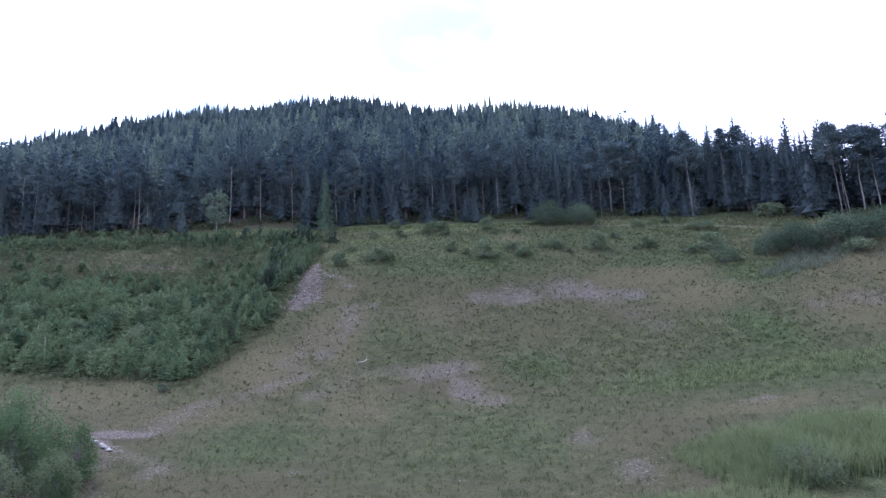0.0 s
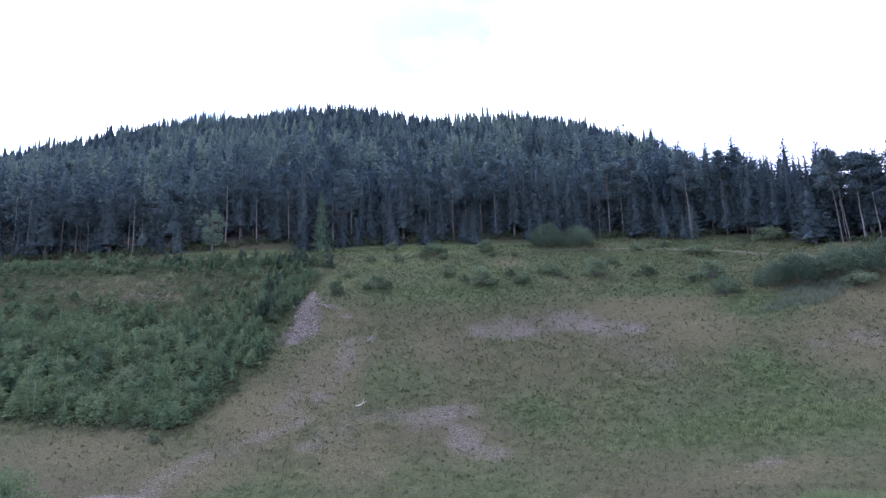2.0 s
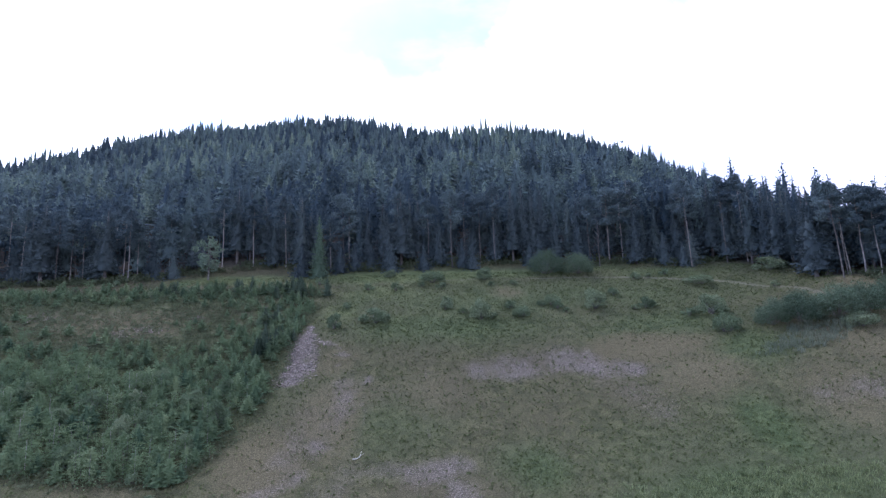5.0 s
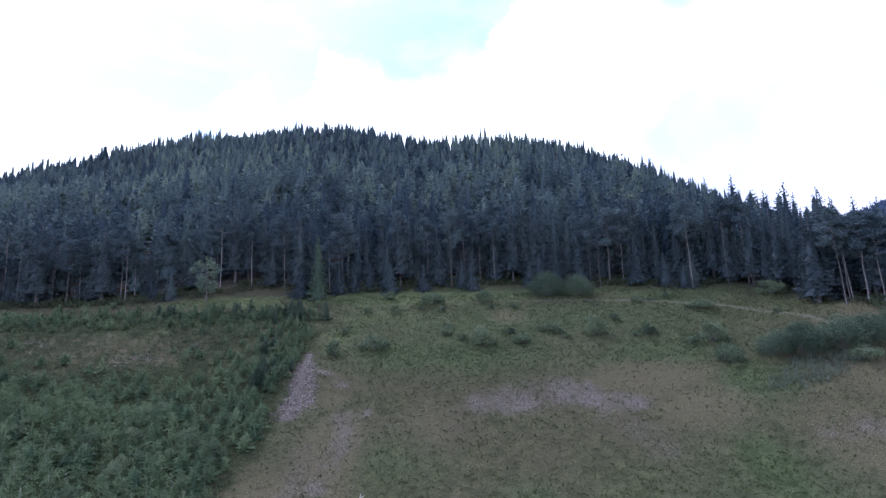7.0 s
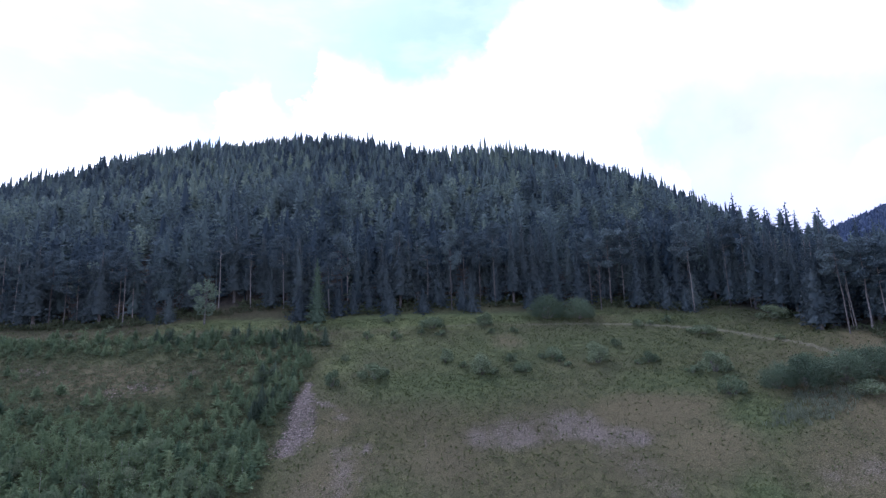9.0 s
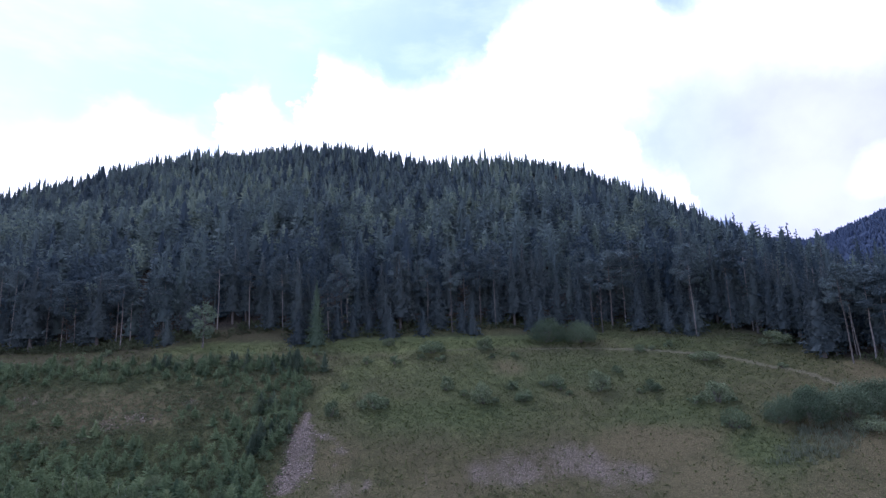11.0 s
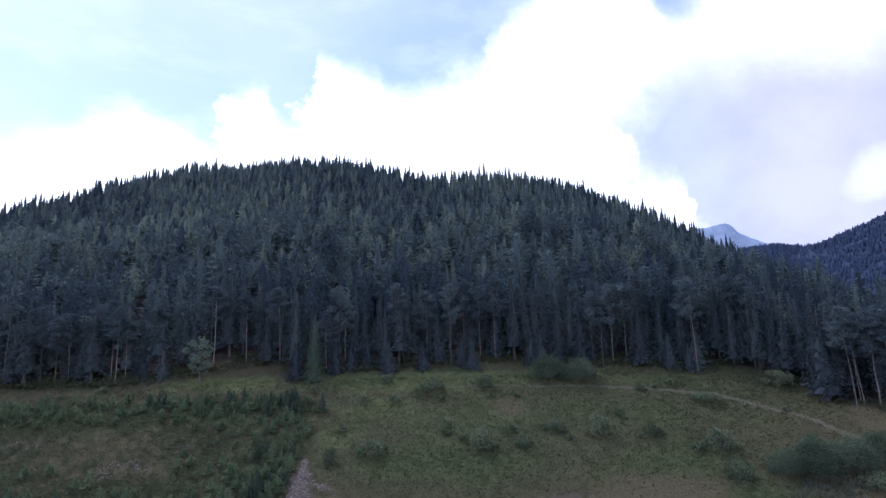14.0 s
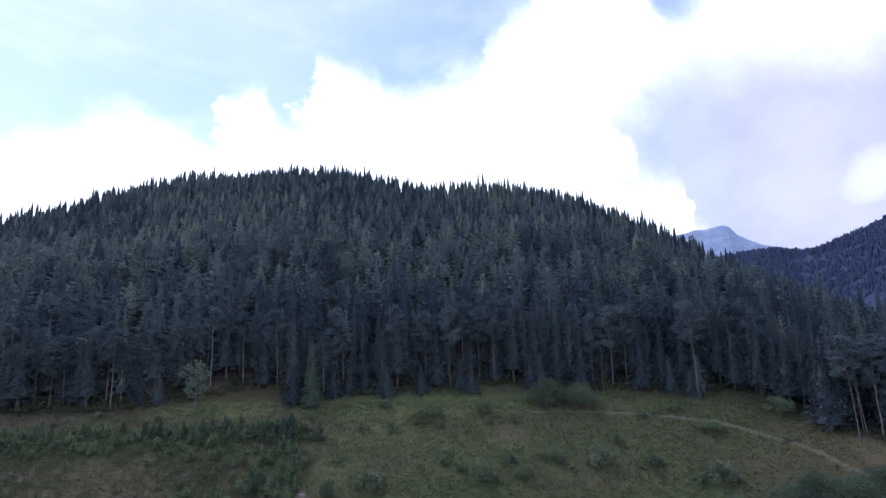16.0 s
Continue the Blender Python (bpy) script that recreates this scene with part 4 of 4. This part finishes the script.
for row, (gap, depth) in enumerate(((4.4, 2.5), (4.0, 6.5), (3.6, 11.0))):
    x = -132.0 if row < 2 else 62.0
    while x < 128:
        px, py = x + r2.uniform(-1.4, 1.4), float(edge_y(x)) + depth + r2.uniform(-1.6, 2.4)
        x += gap * (0.55 if 84 < x < 92 else 1)
        if min(math.hypot(px - a, py - b) for a, b in taken) < 2.1 or (abs(px + 62) < 5 and row == 0):
            continue
        taken.append((px, py))
        s = r2.uniform(0.82, 1.08)
        tall = (s * r2.uniform(.95, 1.4), s * r2.uniform(.95, 1.4), s * (1.14 if 56 < px < 81 else 0.98 if px > 81 else 1))
        pick = r2.random()
        if row == 0 and pick > 0.74 and px < 86:
            q = r2.uniform(.6, 1.25)
            plant("low_spruce_tree", "low_spruce", px, py - 1.0, "low dense dark spruce with boughs to the ground", "tree", "low spruces at the forest edge", (q, q, q), r2.uniform(0, 360))
        elif pick < (0.05 if 56 < px < 86 else 0.45 if px > 86 else 0.24 if px < -84 else 0.2):
            plant("pine_tree", "pine%d" % r2.randrange(5), px, py, PINE_LABEL, "tree", "pines at the forest edge", tall, r2.uniform(0, 360), r2.uniform(-2, 1))
        else:
            plant("spruce_tree", "spruce%d" % (r2.choice((0, 2, 0, 2, 1)) if px > 80 else r2.randrange(4)), px, py, SPRUCE_LABEL, "tree", "spruces at the forest edge", tall, r2.uniform(0, 360))

# ---- shrubs on the slope ----
for k, (w, h) in enumerate(((5.0, 3.4), (4.6, 3.8), (5.4, 3.0))):
    kind_meshes("bush%d" % k, bush(300 + k, w, h))
kind_meshes("big_bush", bush(310, 9.0, 5.6, 0.24, 5600, SHRUB, 26))
kind_meshes("thicket", bush(311, 8.0, 5.4, 0.22, 5600, SHRUB, 26))
kind_meshes("small_bush", bush(312, 2.6, 1.7, 0.22, 500, WILLOW, 8))
BUSHES = ((-13.5, 114.2, 6.2, 3.2, 0), (35.6, 118.1, 5.2, 4.6, 1), (-21.8, 112, 3.4, 3.3, 1), (9.6, 115.6, 4.9, 4.4, 1), (57.6, 110.6, 6.4, 4.2, 0), (56, 102, 5.2, 3.6, 2),
          (-1, 136.4, 7.6, 2.8, 2), (12.7, 136.7, 4.4, 3.4, 1), (82.3, 127.8, 7.6, 3.4, 0), (26.5, 120.7, 4.2, 2.4, 2), (46.5, 116.7, 3.6, 2.6, 0), (18.7, 116, 4.0, 2.4, 2), (2.2, 121.3, 3.2, 2.4, 0), (-12.4, 140.5, 3.6, 2.2, 1), (63.7, 126, 6.6, 2.0, 2), (75.2, 93.3, 6, 2.4, 2))
for x, y, w, h, k in BUSHES:
    bw, bh = ((5.0, 3.4), (4.6, 3.8), (5.4, 3.0))[k]
    plant("bush", "bush%d" % k, x, y, "rounded grey-green shrub growing on the meadow slope", "bush", "shrubs on the slope", (w / bw, w / bw, h / bh), x * 71 % 360)
for i, (x, y) in enumerate(((-67.2, 88.5), (-48.1, 86.7), (-44.2, 82.9), (-57.2, 82.0), (-49.5, 73.5), (-49.9, 90.5), (-39.2, 86.5), (-36.0, 77.9), (-59.4, 78.1), (-35.5, 91.1), (-46.5, 80.2), (-54.8, 86.2), (-66.4, 81.4), (-34.3, 83.6), (-48.0, 94.3), (-37.1, 113.3))):
    q = 0.62 + 0.25 * ((i * 29) % 7) / 7
    plant("bush", "bush%d" % (i % 3), x, y, "rounded light grey-green willow among the saplings", "bush", "willows in the plantation", (q, q, q * 1.25), i * 67 % 360)
for x, y, w, h in ((29.7, 140.2, 9.6, 6.0), (37.9, 138.8, 8.8, 5.2)):
    plant("bush", "big_bush", x, y, "large dark green shrub at the forest edge", "bush", "", (w / 9, w / 9, h / 5.6), x * 31)
for x, y, w, h in ((63.7, 99.8, 6.4, 4.6), (68.2, 98.5, 8.0, 5.2), (74.6, 97.5, 9.0, 5.6), (80, 97.5, 8.2, 5.2), (86, 99, 8, 4.6), (71, 101, 7, 4)):
    plant("bush", "thicket", x, y, "dense dark green thicket shrub on the knoll", "bush", "thicket shrubs", (w / 8, w / 8, h / 5.4), x * 31 % 360)

SMALL = ((-35.2, 67.3), (-39.4, 71.0), (-16.1, 114.9), (-11.1, 115.4), (-20.6, 121.3), (2.1, 120.1), (5.8, 118.3), (12.0, 115.6), (16.7, 119.7), (23.9, 120.5), (27.4, 119.2), (28.8, 117.4), (17.9, 116.0), (41.8, 123.5), (44.1, 116.5), (48.0, 116.9), (53.3, 111.4), (55.7, 112.5), (60.4, 110.2), (-10.0, 131.2), (-3.8, 133.3), (1.1, 132.3), (13.9, 132.9), (19.6, 133.0), (-17.0, 131.5), (54.0, 132.8), (58.7, 133.6), (50.8, 132.2), (76.9, 118.0), (73.6, 106.8), (-101.3, 132.0), (-92.2, 131.6), (-69.8, 128.9), (-66.2, 132.1), (-61.0, 132.6), (-55.0, 134.6), (-51.2, 135.6), (-36.3, 135.1), (-30.3, 136.6), (-93.5, 136.3), (-85.0, 139.0), (-62.4, 130.6), (-68.6, 137.2))
for i, (x, y) in enumerate(SMALL):
    q = 0.75 + 0.5 * ((i * 37) % 11) / 11
    plant("small_shrub", "small_bush", x, y, "small low green shrub on the rough meadow", "bush", "small shrubs", (q, q, q * (0.8 + 0.3 * ((i * 53) % 7) / 7)), i * 77 % 360)

# shrubs and young trees near the viewer
kind_meshes("near_alder", bush(320, 4.6, 5.6, 0.15, 7500, NEAR, 46, 1.7, 0.62))
kind_meshes("near_willow", bush(321, 3.4, 3.4, 0.12, 6500, NEAR_GREY, 40, 1.5, 0.62))
kind_meshes("dry_bush", bush(323, 3.0, 1.5, 0.13, 2600, DRY, 26, 1.2, 0.6))
for x, y, key, s, lab in ((-30.4, 38.6, "near_alder", 1.02, "leafy green alder shrub beside the gravel strip"), (-32.0, 41.5, "near_alder", 1.2, "leafy green alder shrub beside the gravel strip"), (-33.6, 38, "near_alder", 1.25, "leafy green alder shrub beside the gravel strip"),
                          (-26.7, 37.2, "near_willow", 1.0, "grey-green willow shrub beside the gravel strip"), (-29.0, 35.0, "near_willow", 1.05, "grey-green willow shrub beside the gravel strip"),
                          (-25.9, 36.4, "near_alder", .42, "small leafy dark green alder shrub"), (-28.0, 41.0, "near_alder", .8, "small leafy dark green alder shrub"), (-25.6, 33.6, "dry_bush", 1.0, "dry brown twiggy shrub before the green alders")):
    plant("bush", key, x, y, lab, "bush", "", (s, s, s), x * 41 % 360)
kind_meshes("grass_willow", bush(322, 4.4, 2.2, 0.10, 9000, NEAR_GREY, 46, 1.3, 0.6))
plant("bush", "grass_willow", 20.8, 31.8, "grey-green willow shrub in the tall grass", "bush", "", (1.0, 1.0, 1.0), 20)

# ---- the young plantation ----
for k in range(4):
    kind_meshes("sapling%d" % k, young_conifer(400 + k, (2.2, 2.6, 3.1, 2.4)[k], (.95, 1.1, 1.25, 1.18)[k]))
for k in range(3):
    kind_meshes("leafy%d" % k, young_broadleaf(410 + k, (2.8, 3.6, 4.2)[k], (1.0, 1.15, 1.3)[k]))


def plantation_right(y):
    return np.interp(y, (60, 67, 71, 76, 85, 92, 105, 120, 128, 132), (-37, -36, -34, -32, -30.5, -29, -29, -28, -28, -29))


def sapling_places():
    g = np.random.default_rng(17)
    x, y = jitter_grid(-128, -26, 69, 133, 1.72, g)
    low = 70.5 + np.where(x < -58, (-58 - x) * 0.12, 0) + 1.2 * fbm(x, y, 9, 2, 3)
    open_ground = 0.80 * sstep(y + 5 * fbm(x, y, 10, 2, 4), 94, 106) * (1 - sstep(y, 122, 126)) * (1 - sstep(x, -50, -36)) + 0.3 * sstep(y, 122, 126) + 0.4 * np.exp(-((x + 72) / 16) ** 2 - ((y - 117) / 7) ** 2)
    gaps = fbm(x, y, 8, 3, 15)
    keep = (x < plantation_right(y) - 0.5 + 1.3 * fbm(x, y, 6, 2, 8)) & (y > low) & (g.random(len(x)) > open_ground) & (gaps > -0.42) & (x > -1.02 * y - 8)
    return x[keep], y[keep], g


sx, sy, sg = sapling_places()
order = np.argsort(np.where(sx > -70, sy, sy + 40))
for i in order[:290]:
    x, y = float(sx[i]), float(sy[i])
    s = sg.uniform(0.72, 1.38)
    if sg.random() < (0.5 if y < 92 and x < -40 else 0.78):
        plant("young_conifer", "sapling%d" % sg.integers(4), x, y, "young green conifer in a dense plantation", "tree", "young conifers", (s, s, s * sg.uniform(.85, 1.1)), float(sg.uniform(0, 360)))
    else:
        plant("young_birch", "leafy%d" % sg.integers(3), x, y, "young grey-green broadleaf tree among the saplings", "tree", "young broadleaf trees", (s, s, s * .9), float(sg.uniform(0, 360)))


kind_meshes("dark_fir", young_conifer(440, 3.4, 1.15, DARK_FIR))
fir_rng = random.Random(31)
for cx, cy, n_firs, spread in ((-36, 129.5, 14, 4.2), (-34, 104.8, 11, 3.0), (-36, 113.8, 5, 1.8), (-65.5, 131.6, 5, 2.0), (-47, 131, 6, 3.5)):
    for k in range(n_firs):
        q = fir_rng.uniform(0.75, 1.35)
        plant("young_fir", "dark_fir", cx + fir_rng.gauss(0, spread * 0.7), cy + fir_rng.gauss(0, spread * 0.5), "dark green pointed young fir at the plantation edge", "tree", "young firs", (q, q, q * fir_rng.uniform(.9, 1.15)), fir_rng.uniform(0, 360))


def joined(parts):
    return merge([(v, f) for v, f, m in parts.values()])


YOUNG_KINDS = [joined(young_conifer(420 + k, (2.2, 2.6, 3.1, 2.4)[k], (.95, 1.1, 1.25, 1.18)[k])) for k in range(4)] + [joined(young_broadleaf(430 + k, (2.8, 3.4)[k], (1.0, 1.15)[k])) for k in range(2)]
rest = order[290:]
n = len(rest)
size = sg.uniform(0.6, 1.25, n) * (1 - 0.2 * sstep(sy[rest], 105, 120) + 0.2 * sstep(sy[rest], 124, 129))
scatter("young_plantation", YOUNG_KINDS, np.stack([sx[rest], sy[rest], size, sg.uniform(.85, 1.1, n), sg.uniform(0, 6.28, n), np.clip(.45 + .25 * fbm(sx[rest], sy[rest], 14, 2, 6) + sg.normal(0, .2, n), 0, 1), np.where(sg.random(n) < np.where(sy[rest] < 98, .52, .78), sg.integers(0, 4, n), sg.integers(4, 6, n))], 1),
        YOUNG_STUFF, "dense young plantation of small green conifers and broadleaf saplings", "saplings")


# ---- grass, herbs and stones ----
def tuft(seed, blades, h, spread, width, lean=0.45):
    g = np.random.default_rng(seed)
    vs, fs = [], []
    for k in range(blades):
        a, q = g.uniform(0, 6.28), g.uniform(0, spread)
        b = np.array((math.cos(a) * q, math.sin(a) * q, -0.03))
        d = np.array((math.cos(a + g.normal(0, .6)), math.sin(a + g.normal(0, .6)), 0))
        w = np.array((-d[1], d[0], 0)) * width * 0.5
        hh = h * g.uniform(0.55, 1.1)
        mid, tip = b + d * lean * hh * 0.25 + (0, 0, hh * 0.6), b + d * lean * hh + (0, 0, hh)
        n = len(vs)
        vs += [b - w, b + w, mid + w * .8, mid - w * .8, tip]
        fs += [(n, n + 1, n + 2), (n, n + 2, n + 3), (n + 3, n + 2, n + 4)]
    return np.array(vs), np.array(fs)


def herb(seed, h, w, count, leaf):
    g = np.random.default_rng(seed)
    c = np.stack([g.normal(0, w * .4, count), g.normal(0, w * .4, count), g.uniform(.15, 1, count) * h], 1)
    return leaves(c, leaf, g)


def meadow_places(n, x0, x1, y0, y1, g, weight):
    x, y = g.uniform(x0, x1, n), g.uniform(y0, y1, n)
    keep = (g.random(n) < weight(x, y)) & (y < edge_y(x) - 0.5) & (np.abs(x) < 0.95 * y + 12)
    x, y = x[keep], y[keep]
    m = len(x)
    return x, y, np.stack([x, y, g.uniform(.65, 1.3, m), g.uniform(.8, 1.25, m), g.uniform(0, 6.28, m), np.clip(.42 + .25 * fbm(x, y, 9, 3, 71) + .3 * bareness(x, y) - .22 * patches(x, y, LUSH, 9) + .4 * patches(x, y, SWARD, 13) + g.normal(0, .16, m), 0, 1), g.integers(0, 3, m)], 1)


def bareness(x, y):
    return np.clip(np.maximum(np.maximum(patches(x, y, BARE, 5), patches(x, y, BARE_B, 5)), 1.2 * gravelly(x, y)) + track_mask(x, y), 0, 1)


gg = np.random.default_rng(23)
_, _, P1 = meadow_places(34000, -60, 64, 27, 88, gg, lambda x, y: (1 - .88 * bareness(x, y)) * (.4 + .6 * patches(x, y, LUSH, 9)) * (1 - sstep(y, 62, 88)))
scatter("meadow_grass", [tuft(500 + k, 6, .30, .24, .035) for k in range(3)], P1, HERB, "rough green and straw-coloured meadow grass", "grass")
_, _, P2 = meadow_places(80000, -118, 100, 56, 143, gg, lambda x, y: sstep(y, 54, 82) * (1 - .85 * bareness(x, y)) * (.5 + .5 * patches(x, y, LUSH, 9)))
scatter("meadow_herbs", [herb(510 + k, .30, .45, 4, .24) for k in range(3)], P2, HERB, "low leafy weeds and herbs on the slope", "herbs")
_, _, P3 = meadow_places(15000, 6, 44, 26, 48, gg, lambda x, y: sstep(fbm(x, y, 6, 2, 91) * 2.0 + 1.0 - np.minimum(np.hypot((x - 26) / 8.8, (y - 35.5) / 8.0), np.hypot((x - 13.5) / 6.5, (y - 29.6) / 2.6)) ** 3, -.1, .5))
P3[:, 5] = np.clip(P3[:, 5] + .35 * fbm(P3[:, 0], P3[:, 1], 2.6, 2, 44), 0, 1)
P3[:, 2] *= (1 + .3 * fbm(P3[:, 0], P3[:, 1], 3.5, 2, 45)) * (.45 + .75 * sstep(1.15 - np.hypot((P3[:, 0] - 26) / 8.8, (P3[:, 1] - 35.5) / 8.0), 0, .5))
scatter("tall_grass", [tuft(520 + k, 10, 1.2, .34, .04, .5) for k in range(3)], P3, REED, "tall lush green grass in a dense stand", "grass")
_, _, P4 = meadow_places(3400, 16, 66, 54, 74, gg, lambda x, y: sstep(1.1 - ((y - 63.5 + .05 * (x - 38)) / 4.6) ** 2 + .7 * fbm(x, y, 7, 2, 93), -.1, 1.1) * sstep(x, 14, 32))
P4[:, 2] *= .5 + .7 * sstep(1.0 - ((P4[:, 1] - 63.5 + .05 * (P4[:, 0] - 38)) / 4.6) ** 2, -.2, .7)
scatter("tall_grass", [tuft(530 + k, 8, .46, .42, .05, .8) for k in range(3)], P4, REED, "band of tall green grass across the slope", "grass")


_, _, P6 = meadow_places(48000, -50, 100, 36, 143, gg, lambda x, y: sstep(y + 10 * fbm(x, y, 16, 2, 33), 62, 100) * (1 - .92 * bareness(x, y) * (1 - .75 * sstep(gravelly(x, y), .15, .5))) * (.35 + .65 * sstep(fbm(x, y, 11, 3, 19), -.5, .5)))
scatter("meadow_weeds", [herb(550 + k, .15, .2, 5, .13) for k in range(3)], P6, WEED, "small dark weeds dotted over the slope", "weeds")
_, _, P7 = meadow_places(2800, 50, 90, 84, 108, gg, lambda x, y: sstep(1.2 - ((y - 93.5 - .25 * (x - 66)) / 4.0) ** 2 - ((x - 67) / 13) ** 2 + .5 * fbm(x, y, 5, 2, 95), .1, .8))
scatter("tall_weeds", [tuft(560 + k, 7, .85, .4, .08, .5) for k in range(3)], P7, TALL_WEED, "tall grey-green weeds below the thicket", "weeds")


_, _, P8 = meadow_places(20000, -128, -27, 68, 133, gg, lambda x, y: (x < plantation_right(y) + 1) * (.35 + .65 * sstep(fbm(x, y, 7, 3, 37), -.5, .4)) * sstep(y, 68, 72))
scatter("plantation_undergrowth", [herb(570 + k, .6, .7, 7, .30) for k in range(3)], P8, UNDER, "rough green and brownish undergrowth between the saplings", "undergrowth")


def brush_places():
    g = np.random.default_rng(61)
    x = g.uniform(-130, 125, 2600)
    y = edge_y(x) + g.uniform(-0.5, 6.5, 2600)
    keep = fbm(x, y, 9, 2, 52) > -0.25
    x, y = x[keep], y[keep]
    m = len(x)
    return np.stack([x, y, g.uniform(.5, 1.5, m), g.uniform(.7, 1.5, m), g.uniform(0, 6.28, m), np.clip(g.normal(.25, .2, m), 0, 1), g.integers(0, 3, m)], 1)


scatter("forest_brush", [herb(580 + k, 1.0, 1.2, 10, .42) for k in range(3)], brush_places(), UNDER, "low dark brush at the foot of the forest edge", "undergrowth")


def stone(seed):
    g = np.random.default_rng(seed)
    v = np.array(((1, 0, 0), (-1, 0, 0), (0, 1, 0), (0, -1, 0), (0, 0, 1), (0, 0, -.6)), float) * g.uniform(.6, 1.2, (6, 3)) * (1, .8, .6) * .14
    f = np.array(((0, 2, 4), (2, 1, 4), (1, 3, 4), (3, 0, 4), (2, 0, 5), (1, 2, 5), (3, 1, 5), (0, 3, 5)))
    return v, f


_, _, P5 = meadow_places(210000, -95, 74, 34, 122, gg, lambda x, y: np.clip(gravelly(x, y), 0, 1) ** 1.4 * .85)
P5[:, 2] *= gg.uniform(.22, .6, len(P5)) * (1 + 2.6 * (P5[:, 0] < -22) * (P5[:, 1] > 94))
scatter("gravel_stones", [stone(540 + k) for k in range(3)], P5, SCREE, "loose pale limestone gravel on bare ground", "gravel")


def dead_branch():
    g = np.random.default_rng(3)
    z = ground_z(-11.3, 78.0)
    ob = new("dead_branch", mesh_from("dead_branch", *merge([limb((-.5, -1.1, .08), (0, -.1, .22), .10, .07, 6, .05, g, 3), limb((0, -.1, .22), (.45, 1.0, .4), .07, .03, 5, .05, g, 3), limb((.05, 0, .25), (.15, 1.1, .9), .05, .015, 5), limb((-.85, -1.2, .1), (-.35, -1.1, .12), .10, .07, 6)]), DEAD))
    ob.matrix_world = pose(-11.5, 78.0, z)
    tagged(ob, "bleached white dead branch lying on the slope", "branch")


dead_branch()


def rock_slab():
    """A low row of split limestone showing through the gravel."""
    g = np.random.default_rng(12)
    pieces = []
    for k in range(9):
        u = k / 8
        px, py = -33.4 + 3.1 * u + g.normal(0, 0.08), 51.1 - 1.9 * u + g.normal(0, 0.1)
        v, f = stone(600 + k)
        turn = -0.55 + g.normal(0, 0.25)
        q = v * (4.2, 2.6, 2.4) * g.uniform(0.75, 1.25)
        pieces.append((np.stack([q[:, 0] * math.cos(turn) - q[:, 1] * math.sin(turn) + px, q[:, 0] * math.sin(turn) + q[:, 1] * math.cos(turn) + py, q[:, 2] + ground_z(px, py) + 0.05], 1), f))
    tagged(new("rock_slab", mesh_from("rock_slab", *merge(pieces), PALE_ROCK)), "long pale limestone slab lying on the gravel", "rock")


rock_slab()
